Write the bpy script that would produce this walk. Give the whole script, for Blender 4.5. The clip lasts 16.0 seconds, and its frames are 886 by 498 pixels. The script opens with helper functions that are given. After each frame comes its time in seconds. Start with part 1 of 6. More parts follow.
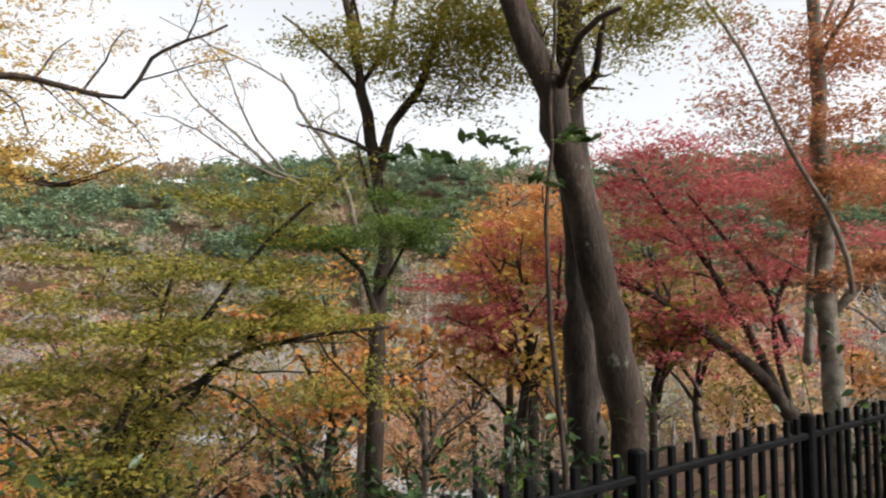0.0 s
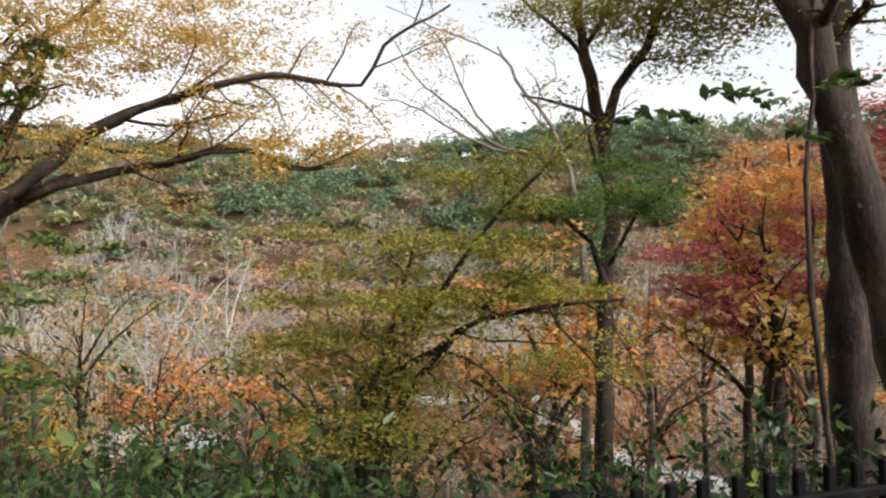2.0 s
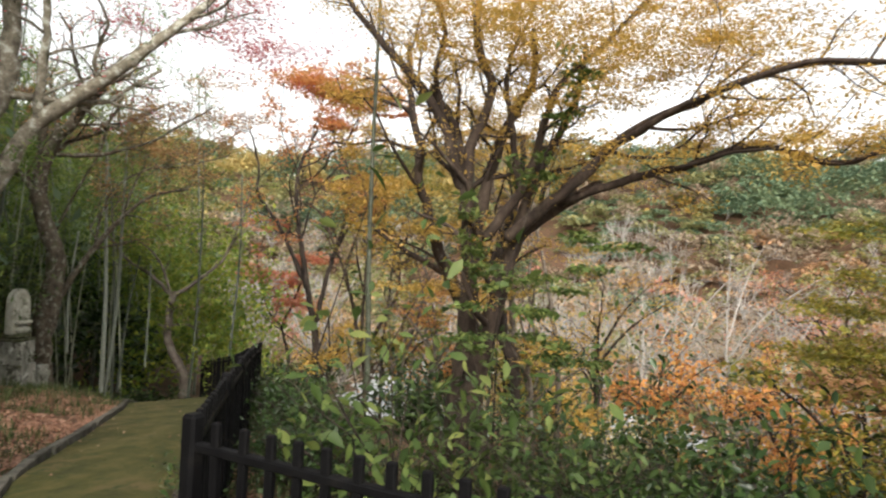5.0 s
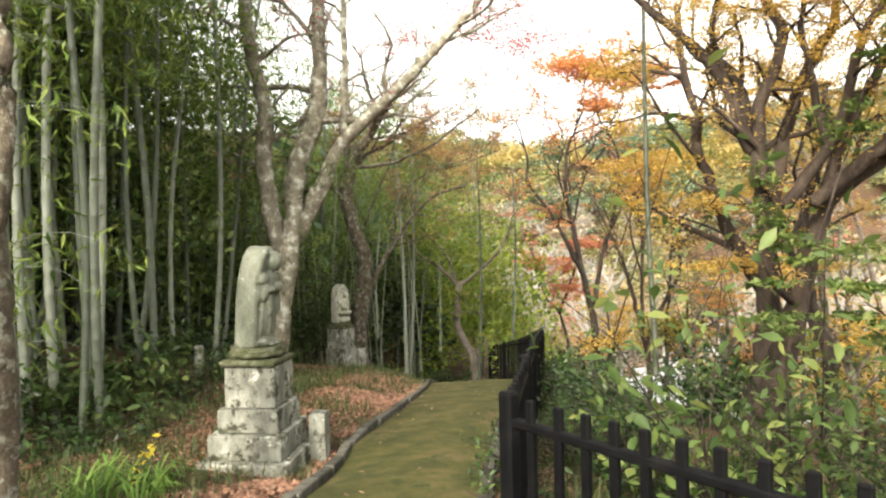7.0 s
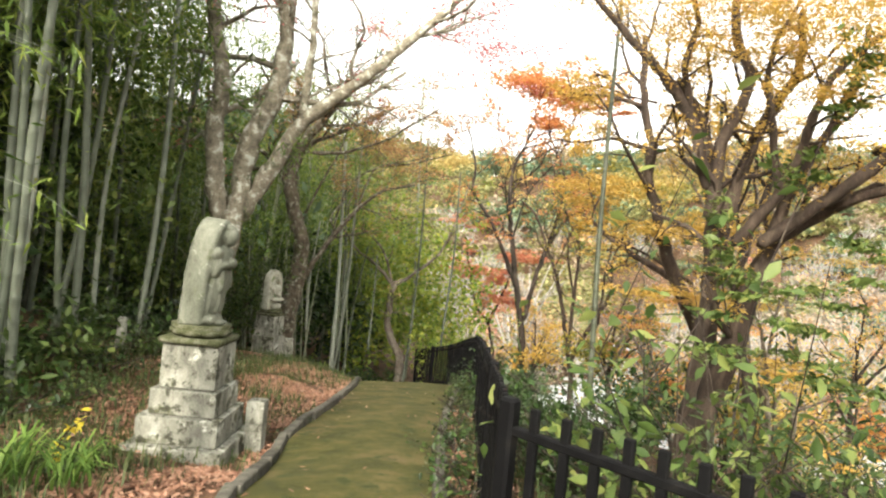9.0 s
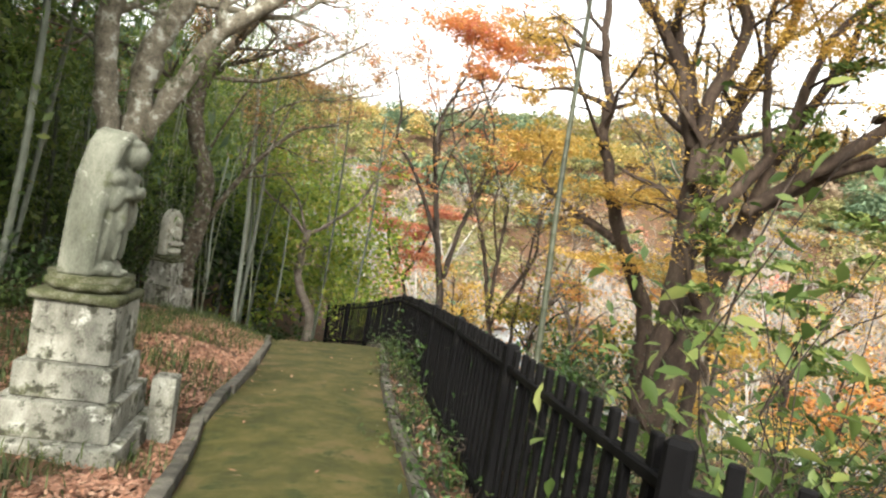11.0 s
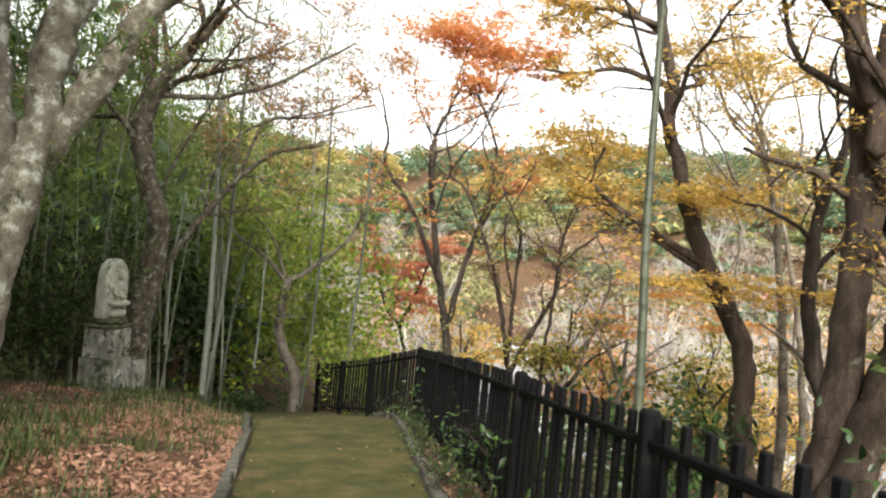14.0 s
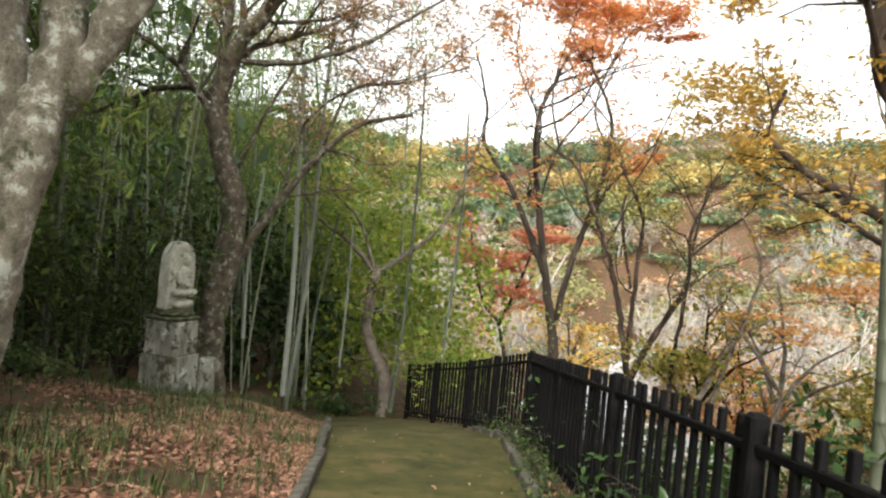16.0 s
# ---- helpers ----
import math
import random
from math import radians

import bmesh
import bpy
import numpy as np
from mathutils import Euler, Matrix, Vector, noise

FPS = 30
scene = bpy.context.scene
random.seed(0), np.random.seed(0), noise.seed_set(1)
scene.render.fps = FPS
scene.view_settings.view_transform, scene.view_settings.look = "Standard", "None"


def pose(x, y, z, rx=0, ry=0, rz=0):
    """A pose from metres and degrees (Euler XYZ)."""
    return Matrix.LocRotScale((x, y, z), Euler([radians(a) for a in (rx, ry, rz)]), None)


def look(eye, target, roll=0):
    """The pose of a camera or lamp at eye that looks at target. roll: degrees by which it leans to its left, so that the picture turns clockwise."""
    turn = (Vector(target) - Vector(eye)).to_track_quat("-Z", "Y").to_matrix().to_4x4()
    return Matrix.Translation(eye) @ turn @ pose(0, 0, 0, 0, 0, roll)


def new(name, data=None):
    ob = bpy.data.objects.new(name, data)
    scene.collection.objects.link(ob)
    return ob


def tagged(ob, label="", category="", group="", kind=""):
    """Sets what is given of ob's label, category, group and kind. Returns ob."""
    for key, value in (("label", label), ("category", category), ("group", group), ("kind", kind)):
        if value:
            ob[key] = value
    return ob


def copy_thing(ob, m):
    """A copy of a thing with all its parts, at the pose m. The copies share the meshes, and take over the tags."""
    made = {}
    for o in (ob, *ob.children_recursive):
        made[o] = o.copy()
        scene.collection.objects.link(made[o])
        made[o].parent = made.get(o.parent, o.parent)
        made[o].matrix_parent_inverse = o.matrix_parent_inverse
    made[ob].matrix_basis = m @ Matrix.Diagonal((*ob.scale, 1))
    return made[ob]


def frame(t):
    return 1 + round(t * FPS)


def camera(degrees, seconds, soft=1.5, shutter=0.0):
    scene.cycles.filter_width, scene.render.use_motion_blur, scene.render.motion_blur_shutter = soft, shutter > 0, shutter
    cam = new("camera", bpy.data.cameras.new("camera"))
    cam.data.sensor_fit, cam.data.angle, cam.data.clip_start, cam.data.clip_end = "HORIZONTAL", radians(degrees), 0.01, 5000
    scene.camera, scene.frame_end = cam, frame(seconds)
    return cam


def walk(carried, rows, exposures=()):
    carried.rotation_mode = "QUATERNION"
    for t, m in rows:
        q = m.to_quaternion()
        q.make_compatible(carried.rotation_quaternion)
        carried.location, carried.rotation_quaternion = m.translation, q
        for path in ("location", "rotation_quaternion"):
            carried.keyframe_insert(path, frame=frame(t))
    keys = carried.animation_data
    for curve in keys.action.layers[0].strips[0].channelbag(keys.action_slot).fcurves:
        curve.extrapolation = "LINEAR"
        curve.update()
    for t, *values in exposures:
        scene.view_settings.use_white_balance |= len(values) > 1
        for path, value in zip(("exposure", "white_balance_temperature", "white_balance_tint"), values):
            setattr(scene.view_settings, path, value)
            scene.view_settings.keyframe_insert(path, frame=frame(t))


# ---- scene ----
cam = camera(69.0, 16.0, soft=2.2, shutter=0.15)
METRES, EYE = 8.0, 1.5
ROWS = [
    (0.0, 0.0, 0.0, 0.0, -0.02, 4.22, -0.23),
    (0.5, -0.0079, 0.0065, 0.0001, 6.22, 2.51, 0.6),
    (1.0, -0.0116, 0.0055, -0.0002, 10.59, 2.07, 0.52),
    (1.5, -0.0146, 0.0048, -0.0003, 15.09, 1.68, 0.15),
    (2.0, -0.0161, 0.0034, 0.0004, 18.76, 1.57, -0.05),
    (2.5, -0.0184, 0.0001, 0.0007, 23.2, 1.8, -0.19),
    (3.0, -0.0207, -0.0033, 0.0002, 30.26, 2.1, -0.89),
    (3.5, -0.0238, -0.0095, -0.0004, 37.72, 2.23, -1.79),
    (4.0, -0.0282, -0.0161, -0.0014, 45.07, 2.09, -2.56),
    (4.5, -0.0314, -0.0229, -0.0025, 51.42, 1.65, -2.64),
    (5.0, -0.0357, -0.0284, -0.0045, 60.6, 0.8, -2.69),
    (7.5, -0.0424, -0.0461, -0.0087, 87.1, -0.93, -0.14),
    (8.0, -0.0428, -0.0478, -0.0106, 87.27, -1.38, -3.79),
    (8.5, -0.0503, -0.0709, -0.0132, 81.48, -0.22, -4.7),
    (11.0, -0.2678, -0.135, -0.0386, 68.67, -3.19, -9.13),
    (11.5, -0.3246, -0.1381, -0.0444, 63.55, -2.16, -8.08),
    (12.0, -0.389, -0.1291, -0.0489, 65.18, -1.24, -7.45),
    (12.5, -0.4562, -0.1274, -0.0541, 63.2, -1.07, -7.15),
    (13.0, -0.5265, -0.1088, -0.062, 65.45, -0.47, -6.84),
    (13.5, -0.597, -0.1091, -0.0719, 65.04, -0.06, -6.01),
    (14.0, -0.6606, -0.0879, -0.0785, 66.25, 0.7, -5.27),
    (14.5, -0.7256, -0.076, -0.0885, 66.16, 1.34, -4.98),
    (15.0, -0.7817, -0.0493, -0.0935, 67.62, 1.38, -4.7),
    (15.5, -0.8451, -0.036, -0.1002, 70.73, 0.6, -5.59),
    (16.0, -0.9087, -0.0223, -0.1069, 74.49, -0.37, -5.38),
]
EXPOSURES = [(0.0, 0.17, 6500, 10), (4.5, 0.12, 6700, 10), (6.5, 1.12, 7100, 6), (8.7, 1.18, 7200, 6), (11.0, 1.06, 6850, 7), (16.0, 0.85, 6750, 6)]
walk(cam, [(t, pose(METRES * x, METRES * y, EYE + METRES * z, 90 + pitch, roll, yaw)) for t, x, y, z, yaw, pitch, roll in ROWS], EXPOSURES)

# ---- daylight: bright thin cloud, a weak wide sun from the open valley side ----
SUN_EL, SUN_AZ = 34.0, 118.0
world = bpy.data.worlds.new("world")
scene.world = world
world.use_nodes = True
wn = world.node_tree
wn.nodes.clear()
sky = wn.nodes.new("ShaderNodeTexSky")
sky.sky_type, sky.sun_disc = "NISHITA", False
sky.sun_elevation, sky.sun_rotation = radians(SUN_EL), radians(SUN_AZ)
sky.air_density, sky.dust_density, sky.ozone_density = 1.0, 4.0, 1.0
cloud = wn.nodes.new("ShaderNodeHueSaturation")
cloud.inputs["Saturation"].default_value = 0.15
cloud.inputs["Value"].default_value = 1.9
back = wn.nodes.new("ShaderNodeBackground")
back.inputs["Strength"].default_value = 0.15
wout = wn.nodes.new("ShaderNodeOutputWorld")
wn.links.new(sky.outputs[0], cloud.inputs["Color"])
wn.links.new(cloud.outputs[0], back.inputs[0])
wn.links.new(back.outputs[0], wout.inputs[0])
sun = new("sun", bpy.data.lights.new("sun", "SUN"))
sun.data.energy, sun.data.angle, sun.data.color = 1.8, radians(4), (1.0, 0.93, 0.82)
SUN_DIR = Vector((math.sin(radians(SUN_AZ)) * math.cos(radians(SUN_EL)), math.cos(radians(SUN_AZ)) * math.cos(radians(SUN_EL)), math.sin(radians(SUN_EL))))
sun.matrix_world = look(SUN_DIR * 30, (0, 0, 0))

# ---- materials ----


def shade(name, stops, scale=6.0, rough=0.8, bump=0.3, fine=60.0, spots=None, island=0.0, per_object=0.0, translucent=0.0, metal=0.0, stretch=(1, 1, 1), spec=0.3, moss=None):
    """Procedural surface: colour ramp over noise at two scales, optional spots (colour, scale, threshold), bump from fine noise."""
    m = bpy.data.materials.new(name)
    m.use_nodes = True
    nt = m.node_tree
    N, L = nt.nodes, nt.links
    bsdf = N["Principled BSDF"]
    bsdf.inputs["Roughness"].default_value = rough
    bsdf.inputs["Metallic"].default_value = metal
    bsdf.inputs["Specular IOR Level"].default_value = spec
    tc = N.new("ShaderNodeTexCoord")
    mp = N.new("ShaderNodeMapping")
    mp.inputs["Scale"].default_value = stretch
    L.new(tc.outputs["Object"], mp.inputs["Vector"])
    n1 = N.new("ShaderNodeTexNoise")
    n1.inputs["Scale"].default_value, n1.inputs["Detail"].default_value = scale, 5
    n1.inputs["Roughness"].default_value = 0.65
    n2 = N.new("ShaderNodeTexNoise")
    n2.inputs["Scale"].default_value, n2.inputs["Detail"].default_value = fine, 4
    for n in (n1, n2):
        L.new(mp.outputs[0], n.inputs["Vector"])
    fac = n1.outputs["Fac"]

    def math_node(op, a, b):
        q = N.new("ShaderNodeMath")
        q.operation = op
        for i, v in enumerate((a, b)):
            if isinstance(v, (int, float)):
                q.inputs[i].default_value = v
            else:
                L.new(v, q.inputs[i])
        return q.outputs[0]

    fac = math_node("ADD", math_node("MULTIPLY", fac, 0.75), math_node("MULTIPLY", n2.outputs["Fac"], 0.25))
    fac = math_node("ADD", math_node("MULTIPLY", math_node("SUBTRACT", fac, 0.5), 2.0), 0.5)
    if island:
        geo = N.new("ShaderNodeNewGeometry")
        fac = math_node("ADD", math_node("MULTIPLY", fac, 1 - island), math_node("MULTIPLY", geo.outputs["Random Per Island"], island))
    if per_object:
        oi = N.new("ShaderNodeObjectInfo")
        fac = math_node("ADD", math_node("MULTIPLY", fac, 1 - per_object), math_node("MULTIPLY", oi.outputs["Random"], per_object))
    ramp = N.new("ShaderNodeValToRGB")
    el = ramp.color_ramp.elements
    while len(el) < len(stops):
        el.new(0.5)
    for e, (p, c) in zip(el, stops):
        e.position, e.color = p, (*c, 1)
    L.new(fac, ramp.inputs[0])
    col = ramp.outputs[0]
    for sp in (spots or []):
        sc, sscale, thr = sp
        n3 = N.new("ShaderNodeTexNoise")
        n3.inputs["Scale"].default_value, n3.inputs["Detail"].default_value = sscale, 6
        n3.inputs["Roughness"].default_value = 0.7
        L.new(tc.outputs["Object"], n3.inputs["Vector"])
        r3 = N.new("ShaderNodeValToRGB")
        r3.color_ramp.elements[0].position, r3.color_ramp.elements[1].position = thr, thr + 0.08
        L.new(n3.outputs["Fac"], r3.inputs[0])
        mix = N.new("ShaderNodeMix")
        mix.data_type = "RGBA"
        L.new(r3.outputs[0], mix.inputs[0])
        L.new(col, mix.inputs[6])
        mix.inputs[7].default_value = (*sc, 1)
        col = mix.outputs[2]
    L.new(col, bsdf.inputs["Base Color"])
    if bump:
        bp = N.new("ShaderNodeBump")
        bp.inputs["Strength"].default_value, bp.inputs["Distance"].default_value = bump, 0.02
        L.new(fac if not island else n2.outputs["Fac"], bp.inputs["Height"])
        L.new(bp.outputs[0], bsdf.inputs["Normal"])
    if translucent:
        tr = N.new("ShaderNodeBsdfTranslucent")
        L.new(col, tr.inputs[0])
        ms = N.new("ShaderNodeMixShader")
        ms.inputs[0].default_value = translucent
        L.new(bsdf.outputs[0], ms.inputs[1])
        L.new(tr.outputs[0], ms.inputs[2])
        L.new(ms.outputs[0], N["Material Output"].inputs["Surface"])
    return m


def leafmat(name, *cols, tr=0.4):
    k = len(cols)
    return shade(name, [(0.12 + 0.76 * i / (k - 1), c) for i, c in enumerate(cols)], scale=1.3, rough=0.5, bump=0, island=0.6, translucent=tr, fine=9)


M_MOSS = shade("moss_path", [(0.2, (0.022, 0.026, 0.005)), (0.5, (0.053, 0.052, 0.011)), (0.8, (0.1, 0.083, 0.028))], scale=2.2, rough=0.95, bump=0.6, fine=90, spots=[((0.095, 0.072, 0.03), 1.1, 0.56), ((0.026, 0.036, 0.007), 3.5, 0.57)])
M_SOIL = shade("leafy_soil", [(0.2, (0.03, 0.022, 0.012)), (0.5, (0.09, 0.05, 0.028)), (0.8, (0.16, 0.085, 0.05))], scale=3, rough=0.95, bump=0.8, fine=40, spots=[((0.05, 0.06, 0.018), 0.5, 0.55)])
M_STONE = shade("weathered_granite", [(0.2, (0.08, 0.08, 0.065)), (0.5, (0.22, 0.22, 0.185)), (0.8, (0.4, 0.4, 0.35))], scale=3.5, rough=0.9, bump=0.5, fine=140, stretch=(1, 1, 0.45), spots=[((0.5, 0.51, 0.45), 4.0, 0.56), ((0.085, 0.09, 0.05), 2.6, 0.54), ((0.05, 0.05, 0.035), 5.5, 0.53), ((0.025, 0.026, 0.018), 9.0, 0.58)])
M_STATUE = shade("statue_stone", [(0.2, (0.07, 0.075, 0.056)), (0.5, (0.135, 0.143, 0.112)), (0.8, (0.21, 0.215, 0.175))], scale=4, rough=0.9, bump=0.5, fine=90, stretch=(1, 1, 0.4), spots=[((0.09, 0.1, 0.06), 4.0, 0.57), ((0.3, 0.31, 0.27), 9.0, 0.62)])
M_MOSSTONE = shade("mossy_stone", [(0.2, (0.025, 0.03, 0.012)), (0.5, (0.065, 0.07, 0.032)), (0.8, (0.17, 0.17, 0.13))], scale=7, rough=0.95, bump=0.7, fine=90)
M_KERB = shade("kerb_stone", [(0.2, (0.03, 0.028, 0.023)), (0.5, (0.085, 0.08, 0.066)), (0.8, (0.16, 0.15, 0.125))], scale=7, rough=0.95, bump=0.7, fine=80, per_object=0.25, spots=[((0.06, 0.07, 0.02), 6, 0.55)])
M_IRON = shade("black_painted_metal", [(0.2, (0.003, 0.003, 0.0035)), (0.6, (0.006, 0.006, 0.0065)), (0.9, (0.014, 0.013, 0.012))], scale=9, rough=0.6, bump=0.12, fine=200, spec=0.06)
M_BARK = shade("brown_bark", [(0.15, (0.012, 0.0085, 0.0065)), (0.5, (0.042, 0.029, 0.022)), (0.85, (0.105, 0.077, 0.058))], scale=5, rough=0.9, bump=0.9, fine=45, stretch=(1, 1, 0.35), spots=[((0.14, 0.15, 0.11), 5, 0.63)])
M_DARKBARK = shade("dark_bark", [(0.15, (0.01, 0.008, 0.007)), (0.5, (0.035, 0.026, 0.021)), (0.85, (0.09, 0.07, 0.055))], scale=6, rough=0.9, bump=0.9, fine=45, stretch=(1, 1, 0.35))
M_LICHEN = shade("lichened_bark", [(0.15, (0.06, 0.052, 0.038)), (0.5, (0.2, 0.178, 0.135)), (0.85, (0.38, 0.35, 0.285))], scale=5, rough=0.9, bump=1.0, fine=45, spots=[((0.46, 0.47, 0.41), 5, 0.54), ((0.06, 0.065, 0.035), 3.5, 0.57)])
M_GREYBARK = shade("grey_bark", [(0.15, (0.05, 0.042, 0.034)), (0.5, (0.15, 0.125, 0.1)), (0.85, (0.28, 0.25, 0.21))], scale=5, rough=0.9, bump=0.7, fine=45)
M_CULM = shade("bamboo_culm", [(0.1, (0.04, 0.06, 0.025)), (0.5, (0.1, 0.13, 0.065)), (0.9, (0.22, 0.24, 0.17))], scale=1.2, rough=0.45, bump=0.1, fine=30, per_object=0.55, stretch=(1, 1, 0.3))
M_CULMPALE = shade("pale_bamboo_culm", [(0.1, (0.035, 0.045, 0.03)), (0.5, (0.14, 0.16, 0.125)), (0.9, (0.34, 0.36, 0.31))], scale=1.2, rough=0.5, bump=0.1, fine=30, per_object=0.5, stretch=(1, 1, 0.3))
M_SLIM = shade("slim_pale_culm", [(0.1, (0.16, 0.18, 0.12)), (0.5, (0.3, 0.32, 0.23)), (0.9, (0.46, 0.47, 0.38))], scale=1.5, rough=0.5, bump=0.1, fine=30, per_object=0.5, stretch=(1, 1, 0.3))
L_YELLOW = leafmat("yellow_leaves", (0.3, 0.21, 0.045), (0.52, 0.36, 0.08), (0.62, 0.41, 0.11), (0.6, 0.34, 0.1))
L_OLIVE = leafmat("olive_leaves", (0.09, 0.115, 0.02), (0.2, 0.2, 0.035), (0.31, 0.265, 0.045), (0.42, 0.29, 0.06))
L_GREEN = leafmat("green_leaves", (0.022, 0.045, 0.012), (0.05, 0.085, 0.024), (0.085, 0.13, 0.036), (0.15, 0.18, 0.055))
# Pale stone, lightened further for dappled sun on the second figure.
M_SUNLITPALE = shade("sunlit_pale_stone", [(0.2, (0.24, 0.24, 0.19)), (0.5, (0.4, 0.4, 0.33)), (0.8, (0.55, 0.55, 0.47))], scale=5, rough=0.9, bump=0.4, fine=120, spots=[((0.12, 0.13, 0.08), 6.0, 0.58)])
# Far leaf colours, greyed and lightened to put aerial haze into them.
F_OLIVE = leafmat("far_hazed_olive", (0.142, 0.165, 0.071), (0.236, 0.248, 0.106), (0.330, 0.319, 0.142), (0.401, 0.354, 0.165))
F_YELLOW = leafmat("far_hazed_yellow", (0.330, 0.283, 0.106), (0.472, 0.389, 0.153), (0.590, 0.460, 0.189), (0.590, 0.425, 0.189))
F_ORANGE = leafmat("far_hazed_orange", (0.401, 0.236, 0.130), (0.519, 0.295, 0.165), (0.590, 0.378, 0.201), (0.590, 0.425, 0.236))
F_RED = leafmat("far_hazed_red", (0.401, 0.153, 0.118), (0.519, 0.212, 0.165), (0.566, 0.295, 0.212), (0.566, 0.354, 0.236))
F_RUST = leafmat("far_hazed_rust", (0.236, 0.177, 0.130), (0.342, 0.260, 0.189), (0.425, 0.342, 0.248), (0.496, 0.413, 0.307))
L_BRIGHT = leafmat("bright_yellow_leaves", (0.5, 0.4, 0.04), (0.65, 0.52, 0.06), (0.7, 0.58, 0.1))
L_FRESH = leafmat("fresh_green_leaves", (0.05, 0.1, 0.02), (0.1, 0.17, 0.035), (0.16, 0.23, 0.05), (0.26, 0.29, 0.07), tr=0.45)
L_BLADE = leafmat("bright_grass", (0.06, 0.13, 0.025), (0.12, 0.22, 0.045), (0.2, 0.31, 0.07), (0.3, 0.38, 0.1))
L_MIDGREEN = leafmat("mid_green_leaves", (0.04, 0.075, 0.018), (0.085, 0.135, 0.036), (0.145, 0.2, 0.056), (0.26, 0.28, 0.085), tr=0.45)
# Dark evergreen green, halved further to stand in for shade under trees.
L_DARKSHADED = leafmat("dark_and_shaded_green_leaves", (0.007, 0.017, 0.005), (0.016, 0.036, 0.009), (0.032, 0.064, 0.016), (0.06, 0.105, 0.027), tr=0.2)
L_DARKSHADED.node_tree.nodes["Principled BSDF"].inputs["Roughness"].default_value = 0.32
L_LIGHTGREEN = leafmat("light_green_leaves", (0.08, 0.15, 0.02), (0.18, 0.28, 0.05), (0.3, 0.36, 0.06), (0.38, 0.36, 0.06))
L_RED = leafmat("red_leaves", (0.32, 0.05, 0.065), (0.48, 0.1, 0.12), (0.56, 0.17, 0.17), (0.58, 0.27, 0.15))
L_AMBERRED = leafmat("orange_red_leaves", (0.55, 0.18, 0.09), (0.64, 0.27, 0.12), (0.66, 0.34, 0.14), (0.66, 0.42, 0.14), tr=0.65)
L_CORAL = leafmat("coral_leaves", (0.45, 0.12, 0.07), (0.58, 0.2, 0.13), (0.62, 0.28, 0.16), (0.6, 0.34, 0.14))
L_ORANGE = leafmat("orange_leaves", (0.42, 0.16, 0.05), (0.6, 0.25, 0.08), (0.66, 0.34, 0.1), (0.64, 0.42, 0.12))
L_RUST = leafmat("rust_leaves", (0.24, 0.12, 0.06), (0.38, 0.2, 0.1), (0.48, 0.28, 0.13), (0.52, 0.36, 0.16))
L_BAMBOO = leafmat("bamboo_leaves", (0.04, 0.08, 0.016), (0.1, 0.165, 0.032), (0.18, 0.25, 0.05), (0.3, 0.33, 0.08))
L_LITTER = leafmat("fallen_leaves", (0.07, 0.038, 0.024), (0.19, 0.095, 0.06), (0.32, 0.17, 0.115), (0.4, 0.27, 0.19), tr=0.1)
M_POLE = shade("weathered_bamboo", [(0.1, (0.025, 0.03, 0.02)), (0.5, (0.05, 0.057, 0.037)), (0.9, (0.1, 0.108, 0.075))], scale=1.5, rough=0.5, bump=0.15, fine=30, stretch=(1, 1, 0.3))
# Bluish white puts the sky's reflection into the colour.
M_PALESTRIP = shade("pale_sky_glare", [(0.2, (0.34, 0.36, 0.39)), (0.5, (0.44, 0.46, 0.49)), (0.8, (0.56, 0.58, 0.61))], scale=0.25, rough=0.45, bump=0.1, fine=4)
L_GRASS = leafmat("grass_blades", (0.02, 0.04, 0.01), (0.04, 0.066, 0.018), (0.07, 0.095, 0.028), (0.125, 0.125, 0.05), tr=0.3)
# Evergreen with a bluish tint mixed in for haze over the hills.
M_HAZEGREEN = shade("haze_tinted_evergreen", [(0.1, (0.085, 0.14, 0.095)), (0.45, (0.14, 0.21, 0.13)), (0.7, (0.21, 0.265, 0.14)), (0.95, (0.32, 0.31, 0.15))], scale=0.06, rough=0.8, bump=0, fine=1.1, island=0.3, translucent=0.3)
L_AMBER = leafmat("amber_leaves", (0.5, 0.27, 0.05), (0.62, 0.36, 0.07), (0.68, 0.44, 0.1), (0.66, 0.5, 0.14), tr=0.5)
L_RUSTRED = leafmat("rust_red_leaves", (0.3, 0.1, 0.06), (0.43, 0.17, 0.09), (0.52, 0.25, 0.11), (0.56, 0.33, 0.12))
M_MOTTLED = shade("mottled_brown_bark", [(0.15, (0.03, 0.023, 0.016)), (0.5, (0.095, 0.077, 0.055)), (0.85, (0.2, 0.168, 0.125))], scale=6, rough=0.9, bump=1.0, fine=40, spots=[((0.27, 0.27, 0.22), 8, 0.53), ((0.05, 0.055, 0.022), 3, 0.56)])
M_TWIGS = shade("grey_twigs", [(0.2, (0.2, 0.185, 0.17)), (0.5, (0.34, 0.32, 0.295)), (0.8, (0.5, 0.475, 0.445))], scale=0.3, rough=0.9, bump=0, island=0.4)

# ---- mesh helpers ----
rng = np.random.default_rng(7)


